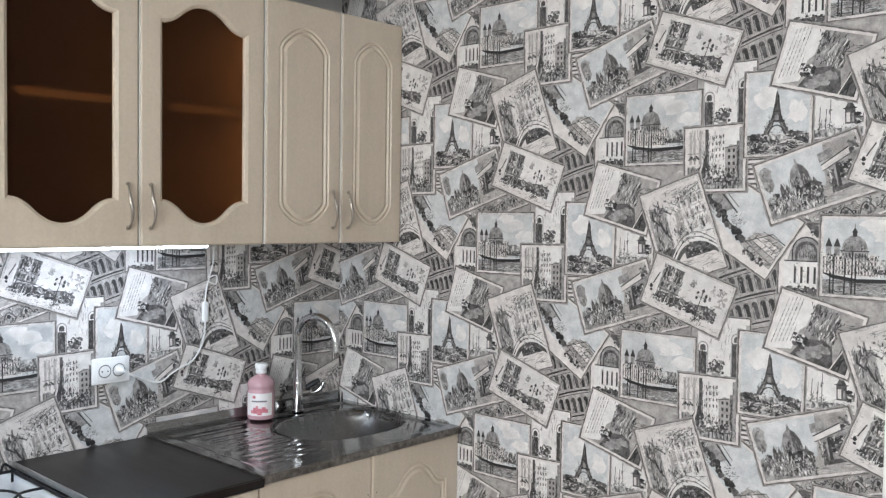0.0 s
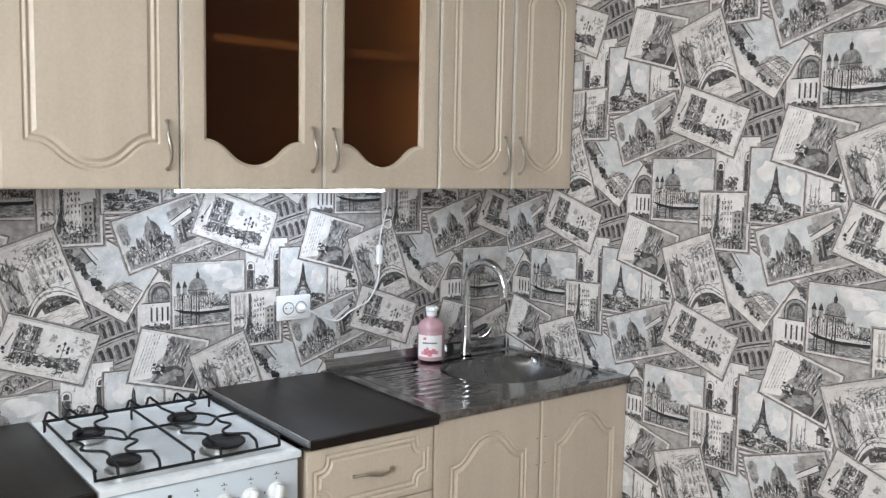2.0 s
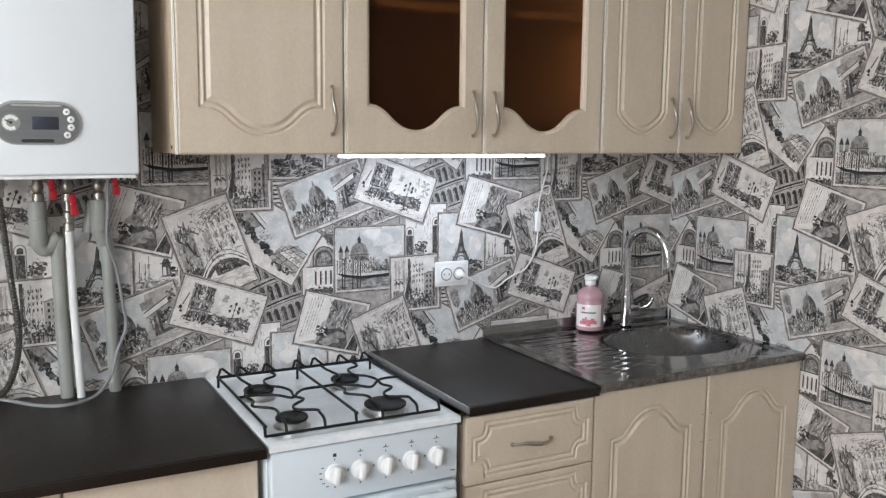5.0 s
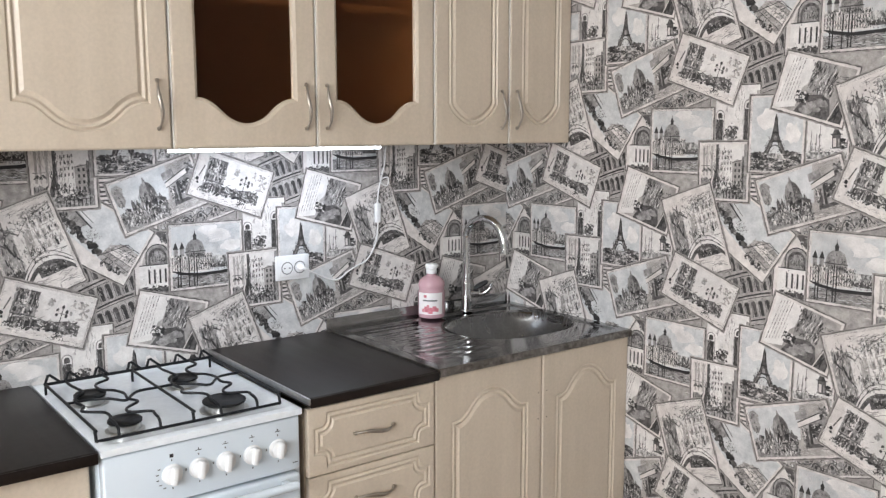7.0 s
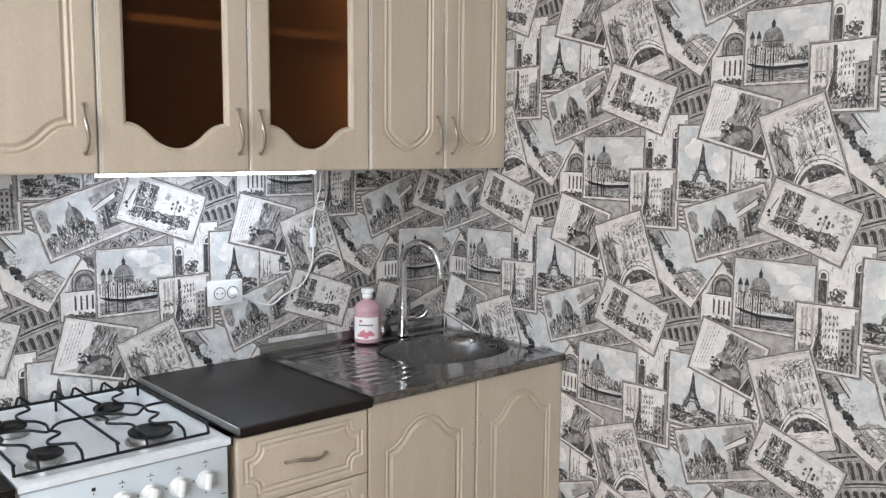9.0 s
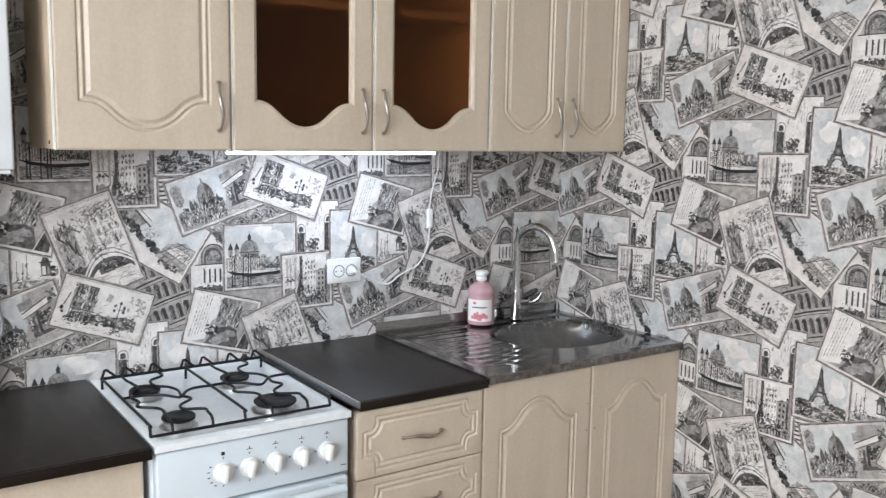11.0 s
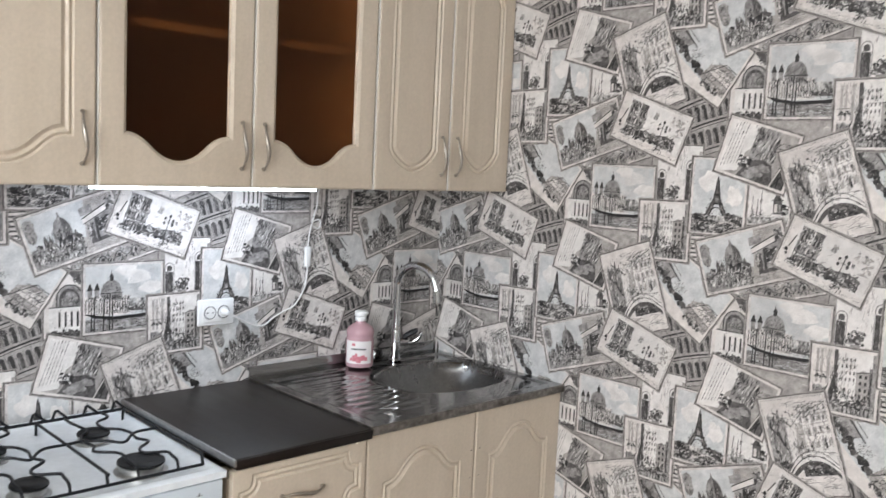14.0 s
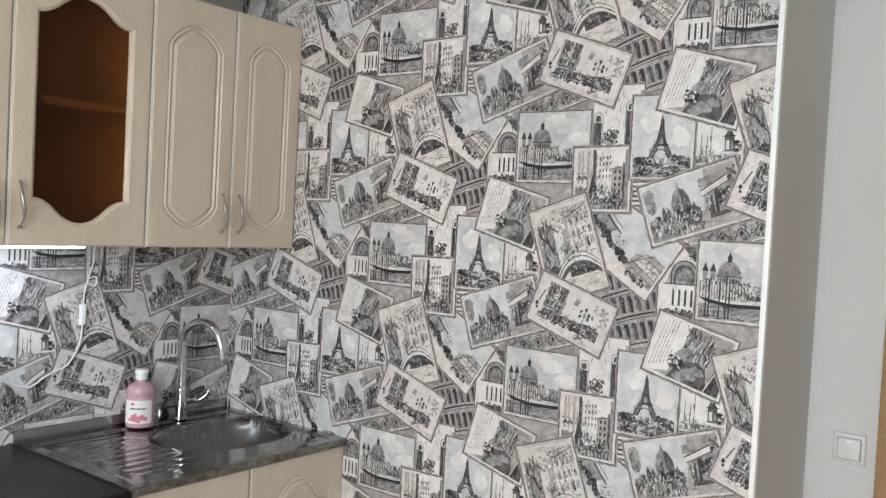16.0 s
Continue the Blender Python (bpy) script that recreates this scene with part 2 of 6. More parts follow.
def lathe(profile, centre=(0, 0, 0), axis="z", seg=32, bm=None):
    """A turned body: profile of (radius, height) from one end to the other, capped."""
    bm = bm or bmesh.new()
    rings = []
    for r, h in profile:
        ring = []
        for i in range(seg):
            a = 2 * math.pi * i / seg
            u, v = r * math.cos(a), r * math.sin(a)
            p = {"z": (u, v, h), "x": (h, u, v), "y": (u, h, v)}[axis]
            ring.append(bm.verts.new([p[k] + centre[k] for k in range(3)]))
        rings.append(ring)
    for a, b in zip(rings, rings[1:]):
        for i in range(seg):
            bm.faces.new((a[i], a[(i + 1) % seg], b[(i + 1) % seg], b[i]))
    bm.faces.new(rings[0])
    bm.faces.new(rings[-1])
    return bm


def smooth_path(points, steps=8):
    pts = [Vector(p) for p in points]
    full = [2 * pts[0] - pts[1], *pts, 2 * pts[-1] - pts[-2]]
    out = []
    for i in range(1, len(full) - 2):
        p0, p1, p2, p3 = full[i - 1:i + 3]
        for s in range(steps):
            t = s / steps
            out.append(0.5 * ((2 * p1) + (p2 - p0) * t + (2 * p0 - 5 * p1 + 4 * p2 - p3) * t * t + (3 * p1 - p0 - 3 * p2 + p3) * t ** 3))
    return out + [pts[-1]]


def tube(points, radius, seg=10, bm=None, flat=1.0):
    """A round bar swept along points; radius a number or a function of the share of the way."""
    bm = bm or bmesh.new()
    pts = [Vector(p) for p in points]
    n = len(pts)
    tan = [(pts[min(i + 1, n - 1)] - pts[max(i - 1, 0)]).normalized() for i in range(n)]
    up = Vector((0, 0, 1)) if abs(tan[0].z) < 0.9 else Vector((1, 0, 0))
    side = tan[0].cross(up).normalized()
    rings = []
    for i in range(n):
        side = (side - tan[i] * side.dot(tan[i])).normalized()
        other = tan[i].cross(side)
        r = radius(i / (n - 1)) if callable(radius) else radius
        rings.append([bm.verts.new(pts[i] + side * (r * math.cos(a)) + other * (r * flat * math.sin(a))) for a in [2 * math.pi * k / seg for k in range(seg)]])
    for a, b in zip(rings, rings[1:]):
        for k in range(seg):
            bm.faces.new((a[k], a[(k + 1) % seg], b[(k + 1) % seg], b[k]))
    bm.faces.new(rings[0])
    bm.faces.new(rings[-1])
    return bm


# ---- the room ----
LEFT_END, BACK, RIGHT, TOP = -3.2, -4.4, 4.0, 2.545
END_X, HALL_Y = 1.8885, 0.425


def wall(name, label, *boxes):
    bm = bmesh.new()
    for b in boxes:
        box(*b, bm=bm)
    return tagged(part(name, bm, M["plaster"]), label, "wall", kind="structure")


wall_west = wall("wall_west", "plain grey plastered wall behind the kitchen units", (-0.15, 0, BACK, 0.0, 0, TOP))
wall_north = wall("wall_north", "kitchen side wall ending in an outer corner", (-0.15, END_X, 0.0, HALL_Y, 0, TOP))
wall("wall_hall", "pale grey painted wall with a light switch", (-0.15, 2.085, HALL_Y, HALL_Y + 0.15, 0, TOP), (2.985, RIGHT, HALL_Y, HALL_Y + 0.15, 0, TOP), (2.085, 2.985, HALL_Y, HALL_Y + 0.15, 2.08, TOP))
wall("wall_east", "plain plastered wall opposite the kitchen units", (RIGHT, RIGHT + 0.15, BACK - 0.15, HALL_Y + 0.15, 0, TOP))
wall("wall_south", "plastered wall with the window opening", (-0.15, 1.50, BACK - 0.15, BACK, 0, TOP), (3.80, RIGHT, BACK - 0.15, BACK, 0, TOP), (1.50, 3.80, BACK - 0.15, BACK, 0, 1.05), (1.50, 3.80, BACK - 0.15, BACK, 2.49, TOP))
tagged(part("floor", box(-0.15, RIGHT + 0.15, BACK - 0.15, HALL_Y + 0.15, -0.1, 0), M["floor"]), "brown wood laminate floor", "floor", kind="structure")
tagged(part("ceiling", box(-0.15, RIGHT + 0.15, BACK - 0.15, HALL_Y + 0.15, TOP, TOP + 0.12), M["ceiling"]), "plain white painted ceiling", "ceiling", kind="structure")

window = thing("window_1", "white framed kitchen window letting in daylight", "window", kind="structure")
bm = bmesh.new()
for b in ((1.50, 3.80, 1.05, 1.11), (1.50, 3.80, 2.43, 2.49), (1.50, 1.56, 1.11, 2.43), (3.74, 3.80, 1.11, 2.43), (2.62, 2.68, 1.11, 2.43)):
    box(b[0], b[1], BACK - 0.11, BACK - 0.05, b[2], b[3], 0.004, bm=bm)
part("window_frame", bm, M["plastic"], window)
for x0, x1 in ((1.56, 2.62), (2.68, 3.74)):
    pane = part("pane", box(x0, x1, BACK - 0.085, BACK - 0.079, 1.11, 2.43), M["clear"], window)
    pane.visible_shadow = False

# white corner profile on the outer corner
trim = tagged(part("corner_trim", box(END_X - 0.0105, END_X + 0.0022, -0.0085, 0.0, 0.0, TOP, 0.0010), M["trim"]), "white plastic corner profile at the wall's end", "trim", kind="structure")
part("side_strip", box(END_X, END_X + 0.0022, 0.0, 0.008, 0.0, TOP, 0.0008), M["trim"], trim)

# door in the hall
door = thing("door_1", "oak brown wooden door frame with closed door", "door", kind="structure")
bm = box(2.062, 2.132, HALL_Y - 0.016, HALL_Y, 0, 2.10, 0.004)
box(2.94, 3.01, HALL_Y - 0.016, HALL_Y, 0, 2.10, 0.004, bm=bm)
box(2.132, 2.94, HALL_Y - 0.016, HALL_Y, 2.04, 2.10, 0.004, bm=bm)
part("architrave", bm, M["door_wood"], door)
part("door_leaf", box(2.125, 2.945, HALL_Y + 0.02, HALL_Y + 0.06, 0.005, 2.045, 0.003), M["door_wood"], door)
part("door_handle", tube(smooth_path([(2.88, HALL_Y + 0.02, 1.0), (2.88, HALL_Y - 0.03, 1.0), (2.86, HALL_Y - 0.045, 1.0), (2.77, HALL_Y - 0.045, 1.0)]), 0.009), M["nickel"], door)

# ---- printed wallpaper ----
PW, PH, DROP = 0.53, 0.6425, 0.3212
TONES = ["w_base", "w_shade", "w_edge", "w_paper", "w_white", "w_sky", "w_light", "w_mid", "w_dark", "w_ink", "w_busy", "w_busy_light", "w_tan"]
rng = random.Random(7)


def clip_to(poly, w, h, b):
    """Cuts a polygon to the picture inside the card's border."""
    for ax, lim, keep in ((0, b, 1), (0, w - b, -1), (1, b, 1), (1, h - b, -1)):
        out = []
        for i, p in enumerate(poly):
            q = poly[(i + 1) % len(poly)]
            dp, dq = (p[ax] - lim) * keep, (q[ax] - lim) * keep
            if dp >= 0:
                out.append(p)
            if (dp > 0 > dq) or (dp < 0 < dq):
                t = dp / (dp - dq)
                out.append((p[0] + (q[0] - p[0]) * t, p[1] + (q[1] - p[1]) * t))
        poly = out
        if len(poly) < 3:
            return []
    return poly


class Card:
    """One printed postcard: drawn in its own metres from the lower left, laid with its upper left at (u, v) and turned."""
    made = []

    def __init__(self, u, v, w, h, turn=0.0, border=0.006, rim=True, ground="w_sky", size=None):
        self.u, self.v, self.w, self.h, self.a, self.b = u, v, w, h, radians(turn), 0.0
        self.sx, self.sy = (size[0] / w, size[1] / h) if size else (1.0, 1.0)
        self.polys = []
        Card.made.append(self)
        if rim:
            self.raw(self.deckle(0.0062, 0.0016), "w_shade")
            self.raw(self.deckle(0.0033, 0.0011), "w_edge")
            self.raw(self.deckle(0.0, 0.0009), "w_paper")
        self.b = border
        if ground:
            self.poly([(0, 0), (w, 0), (w, h), (0, h)], ground)

    def deckle(self, e, wave):
        """The card's outline, e wider on all sides, with an uneven edge."""
        w, h, pts = self.w, self.h, []
        for (x0, y0), (x1, y1) in (((-e, -e), (w + e, -e)), ((w + e, -e), (w + e, h + e)), ((w + e, h + e), (-e, h + e)), ((-e, h + e), (-e, -e))):
            n = max(4, int(math.hypot(x1 - x0, y1 - y0) / 0.009))
            nx, ny = (y1 - y0) / math.hypot(x1 - x0, y1 - y0), (x0 - x1) / math.hypot(x1 - x0, y1 - y0)
            for i in range(n):
                d = rng.uniform(-wave, wave)
                pts.append((x0 + (x1 - x0) * i / n + nx * d, y0 + (y1 - y0) * i / n + ny * d))
        return pts

    def raw(self, pts, tone):
        c, s = math.cos(self.a), math.sin(self.a)
        flat = [(x * self.sx, (y - self.h) * self.sy) for x, y in pts]
        self.polys.append(([(self.u + c * x - s * y, self.v + s * x + c * y) for x, y in flat], TONES.index(tone)))

    def poly(self, pts, tone):
        got = clip_to(pts, self.w, self.h, self.b)
        if got:
            self.raw(got, tone)

    def rect(self, x0, y0, x1, y1, tone):
        self.poly([(x0, y0), (x1, y0), (x1, y1), (x0, y1)], tone)

    def line(self, x0, y0, x1, y1, t, tone):
        d = math.hypot(x1 - x0, y1 - y0) or 1
        nx, ny = -(y1 - y0) / d * t / 2, (x1 - x0) / d * t / 2
        self.poly([(x0 + nx, y0 + ny), (x0 - nx, y0 - ny), (x1 - nx, y1 - ny), (x1 + nx, y1 + ny)], tone)

    def stroke(self, x, y, a, l, t, tone):
        """A brush stroke: bent, widest before its middle, thin at the end."""
        bend = rng.uniform(-0.5, 0.5)
        x1, y1 = x + 0.45 * l * math.cos(a + bend), y + 0.45 * l * math.sin(a + bend)
        x2, y2 = x1 + 0.55 * l * math.cos(a - bend), y1 + 0.55 * l * math.sin(a - bend)
        nx, ny, e = -math.sin(a) * t / 2, math.cos(a) * t / 2, rng.uniform(0.1, 0.5)
        self.poly([(x + nx * e, y + ny * e), (x - nx * e, y - ny * e), (x1 - nx, y1 - ny), (x2 - nx * 0.25, y2 - ny * 0.25), (x2 + nx * 0.25, y2 + ny * 0.25), (x1 + nx, y1 + ny)], tone)

    def blob(self, x, y, rx, ry, tone, n=11, rough=0.35):
        self.poly([(x + rx * (1 + rng.uniform(-rough, rough)) * math.cos(2 * math.pi * i / n), y + ry * (1 + rng.uniform(-rough, rough)) * math.sin(2 * math.pi * i / n)) for i in range(n)], tone)

    def arch(self, x, y, w, h, tone, n=8):
        r = w / 2
        self.poly([(x, y), (x + w, y)] + [(x + r + r * math.cos(math.pi * i / n), y + h - r + r * math.sin(math.pi * i / n)) for i in range(n + 1)], tone)

    def bow(self, x0, x1, y, rise, t, tone, n=10):
        for i in range(n):
            a, b = i / n, (i + 1) / n
            self.line(x0 + (x1 - x0) * a, y + rise * 4 * a * (1 - a), x0 + (x1 - x0) * b, y + rise * 4 * b * (1 - b), t, tone)

    def hatch(self, x0, y0, x1, y1, n, length, t, angle, tones, spread=18):
        heaps = [(rng.uniform(x0, x1), rng.uniform(y0, y1), rng.choice(tones)) for _ in range(7)]
        for _ in range(int(n * 5.8)):
            x, y, tone = rng.uniform(x0, x1), rng.uniform(y0, y1), rng.choice(tones)
            if rng.random() < 0.55:
                hx, hy, ht = rng.choice(heaps)
                x, y = min(max(rng.gauss(hx, (x1 - x0) * 0.10), x0), x1), min(max(rng.gauss(hy, (y1 - y0) * 0.13), y0), y1)
                tone = ht if rng.random() < 0.6 else tone
            a, l = radians(angle + rng.uniform(-spread, spread)), length * rng.uniform(0.2, 0.95)
            if tone in ("w_dark", "w_mid") and rng.random() < 0.35:
                self.stroke(x + t * 0.6, y, a, l * 0.9, t * 0.45, "w_ink")
            if rng.random() < 0.20:
                r = t * rng.uniform(0.4, 1.1)
                self.blob(x, y, r * rng.uniform(0.4, 1.0), r * rng.uniform(0.8, 2.4), tone, 6, 0.6)
            else:
                self.stroke(x, y, a, l, t * rng.uniform(0.4, 1.15), tone)

    def trees(self, x0, y0, x1, y1, n, r, tones=("w_dark", "w_ink", "w_mid", "w_busy")):
        for _ in range(int(n * 2.6)):
            self.blob(rng.uniform(x0, x1), rng.uniform(y0, y1), r * rng.uniform(0.25, 0.9), r * rng.uniform(0.25, 0.8), rng.choice(tones), 9, 0.45)
        for _ in range(n):
            self.blob(rng.uniform(x0, x1), rng.uniform(y0, y1), r * rng.uniform(0.1, 0.3), r * rng.uniform(0.1, 0.3), rng.choice(["w_light", "w_white", "w_mid"]), 6, 0.4)

    def windows(self, x0, y0, x1, y1, nx, ny, w, h, tone, lean=0.0):
        for i in range(nx):
            for j in range(ny):
                x = x0 + (x1 - x0) * (i + 0.5) / nx
                y = y0 + (y1 - y0) * (j + 0.5) / ny + lean * (x - x0)
                self.poly([(x - w / 2, y - h / 2 - lean * w / 2), (x + w / 2, y - h / 2 + lean * w / 2), (x + w / 2, y + h / 2 + lean * w / 2), (x - w / 2, y + h / 2 - lean * w / 2)], tone)


def ornament_card():
    c = Card(0.425, -0.212, 0.35, 0.165, 17, 0.004, True, "w_tan")
    c.trees(0.02, 0.01, 0.33, 0.15, 60, 0.011, ("w_busy", "w_busy_light", "w_paper", "w_light"))
    c.hatch(0.01, 0.0, 0.32, 0.14, 90, 0.022, 0.0024, 40, ["w_ink", "w_dark", "w_mid"], 75)
    for k in range(3):
        for i in range(7):
            x, y = 0.01 + i * 0.047 + k * 0.015, 0.012 + k * 0.05
            c.bow(x, x + 0.036, y, 0.024, 0.003, rng.choice(["w_dark", "w_ink", "w_mid"]), 6)
            c.blob(x + 0.018, y + 0.012, 0.005, 0.006, rng.choice(["w_ink", "w_dark"]), 8)


def arena_card():
    c = Card(0.235, -0.415, 0.265, 0.215, 15, 0.0, True, "w_tan")
    for y, t in ((0.205, 0.004), (0.148, 0.005), (0.138, 0.002), (0.082, 0.005), (0.074, 0.002), (0.012, 0.004)):
        c.bow(0, 0.265, y - 0.012, 0.012, t, "w_dark", 6)
    for k, y in enumerate((0.155, 0.090, 0.020)):
        for i in range(12):
            x = 0.006 + i * 0.0218
            c.arch(x, y, 0.0150, 0.044, "w_mid")
            c.arch(x + 0.0016, y, 0.0118, 0.0410, "w_dark" if (i + k) % 3 else "w_mid")
            c.poly([(x + 0.0016, y), (x + 0.0050, y), (x + 0.0044, y + 0.030), (x + 0.0016, y + 0.034)], "w_light")
            c.line(x + 0.0178, y - 0.004, x + 0.0178, y + 0.05, 0.0022, "w_light")
    c.hatch(0, 0.0, 0.265, 0.21, 50, 0.012, 0.0016, 80, ["w_mid", "w_dark", "w_light"], 25)


def palace_card():
    c = Card(0.208, 0.062, 0.155, 0.165, 0, 0.0, True, "w_white")
    c.rect(0, 0, 0.018, 0.165, "w_tan")
    c.rect(0.146, 0, 0.155, 0.15, "w_tan")
    c.rect(0.018, 0, 0.140, 0.010, "w_paper")
    c.hatch(0.05, 0.05, 0.11, 0.15, 16, 0.035, 0.0022, 88, ["w_paper", "w_tan", "w_paper", "w_light"], 5)
    for x, y, w, h in ((0.022, 0.006, 0.021, 0.088), (0.112, 0.006, 0.023, 0.116)):
        c.arch(x - 0.004, y, w + 0.008, h + 0.005, "w_light")
        c.arch(x - 0.0015, y, w + 0.003, h + 0.002, "w_white")
        c.rect(x, y, x + w, y + h - 0.022, "w_mid")
        c.arch(x + 0.003, y + h - 0.019, w - 0.006, 0.016, "w_mid")
        c.hatch(x + 0.001, y, x + w - 0.001, y + h - 0.03, 9, 0.03, 0.0024, 90, ["w_dark", "w_light", "w_mid", "w_dark"], 4)
        c.line(x, y + 0.01, x, y + h - 0.02, 0.0020, "w_dark")
    c.trees(0.052, 0.022, 0.088, 0.052, 20, 0.0080, ("w_ink", "w_dark", "w_busy", "w_mid", "w_mid"))
    c.rect(0.058, 0.008, 0.082, 0.020, "w_light")
    c.line(0.040, 0.013, 0.112, 0.010, 0.0022, "w_light")
    c.hatch(0.0, 0.0, 0.15, 0.012, 8, 0.02, 0.0016, 0, ["w_tan", "w_mid", "w_light"], 8)


def steps_card():
    c = Card(0.318, -0.165, 0.092, 0.10, 0, 0.0, False, "w_paper")
    for i in range(8):
        c.poly([(0.0, 0.008 + i * 0.012), (0.092, 0.010 + i * 0.0122), (0.092, 0.0145 + i * 0.0122), (0.0, 0.0135 + i * 0.012)], "w_mid" if i % 3 else "w_dark")
    c.hatch(0, 0, 0.09, 0.1, 10, 0.02, 0.0020, 0, ["w_dark", "w_light", "w_tan", "w_ink"], 6)


def plain_card():
    c = Card(-0.012, -0.165, 0.245, 0.105, 1, 0.004, True, "w_tan")
    c.hatch(0.01, 0.01, 0.22, 0.09, 6, 0.03, 0.003, 0, ["w_tan", "w_paper"], 12)


def wheel_card():
    c = Card(0.185, -0.185, 0.07, 0.07, 0, 0.0, False, None)
    c.blob(0.035, 0.035, 0.026, 0.024, "w_mid", 16, 0.12)
    c.blob(0.037, 0.032, 0.018, 0.017, "w_dark", 14, 0.15)
    c.blob(0.036, 0.030, 0.010, 0.009, "w_ink", 12, 0.2)
    c.bow(0.010, 0.060, 0.036, 0.022, 0.0026, "w_dark", 8)
    c.bow(0.014, 0.056, 0.034, 0.014, 0.0018, "w_paper", 8)
    c.hatch(0.006, 0.01, 0.062, 0.06, 14, 0.014, 0.002, 60, ["w_ink", "w_busy", "w_mid", "w_light"], 70)
    for k in range(5):
        c.line(0.046 + k * 0.0055, 0.0, 0.046 + k * 0.0055, 0.056 - 0.003 * (k % 2), 0.0018, "w_dark")
    c.line(0.044, 0.050, 0.070, 0.052, 0.0020, "w_ink")


def portal_card():
    c = Card(-0.098, -0.018, 0.112, 0.168, 0, 0.0, True, "w_paper")
    c.poly([(0.06, 0.168), (0.112, 0.168), (0.098, 0.14), (0.088, 0.135)], "w_mid")
    c.trees(0.075, 0.140, 0.108, 0.166, 8, 0.007)
    c.poly([(0.018, 0.078), (0.104, 0.078), (0.104, 0.12), (0.080, 0.136), (0.05, 0.132), (0.03, 0.115)], "w_tan")
    c.arch(0.030, 0.080, 0.068, 0.058, "w_dark")
    c.arch(0.033, 0.080, 0.062, 0.055, "w_light")
    c.arch(0.038, 0.080, 0.052, 0.047, "w_mid")
    c.arch(0.044, 0.080, 0.042, 0.039, "w_light")
    c.hatch(0.046, 0.081, 0.084, 0.112, 12, 0.012, 0.0022, 80, ["w_mid", "w_light", "w_mid", "w_dark"], 20)
    c.rect(0.012, 0.012, 0.102, 0.078, "w_white")
    c.line(0.012, 0.079, 0.104, 0.079, 0.0028, "w_dark")
    for i in range(4):
        c.rect(0.036 + i * 0.0155, 0.026, 0.0415 + i * 0.0155, 0.066, "w_mid")
        c.line(0.0385 + i * 0.0155, 0.028, 0.0385 + i * 0.0155, 0.064, 0.0022, "w_ink")
    c.hatch(0.02, 0.015, 0.1, 0.075, 8, 0.012, 0.0018, 90, ["w_light", "w_paper", "w_mid"], 8)
    c.rect(0.012, 0.0, 0.102, 0.014, "w_mid")
    c.trees(0.015, 0.004, 0.10, 0.018, 16, 0.006)


def boats_card():
    c = Card(0.490, 0.05, 0.125, 0.19, 2, 0.004, True, "w_white")
    c.hatch(0.01, 0.03, 0.11, 0.17, 6, 0.04, 0.003, 85, ["w_paper", "w_white", "w_paper"], 8)
    for x, y in ((0.022, 0.040), (0.036, 0.034), (0.046, 0.055)):
        c.line(x, 0.022, x + 0.003, y + 0.035, 0.0017, "w_mid")
        c.hatch(x - 0.002, 0.024, x + 0.004, y + 0.012, 2, 0.010, 0.002, 80, ["w_mid", "w_dark"], 12)
    c.rect(0.0, 0.0, 0.12, 0.022, "w_busy_light")
    c.poly([(0.080, 0.03), (0.104, 0.03), (0.103, 0.066), (0.096, 0.078), (0.0925, 0.106), (0.0905, 0.106), (0.086, 0.078), (0.080, 0.066)], "w_mid")
    c.poly([(0.092, 0.064), (0.103, 0.066), (0.096, 0.080), (0.0925, 0.104)], "w_dark")
    c.line(0.076, 0.066, 0.107, 0.066, 0.0026, "w_dark")
    c.rect(0.083, 0.034, 0.091, 0.056, "w_paper")
    c.rect(0.095, 0.034, 0.100, 0.054, "w_light")
    c.trees(0.104, 0.03, 0.122, 0.052, 7, 0.007)
    c.blob(0.05, 0.118, 0.0016, 0.0026, "w_dark")
    c.hatch(0.01, 0.018, 0.11, 0.032, 12, 0.010, 0.0016, 20, ["w_mid", "w_dark", "w_light"], 40)


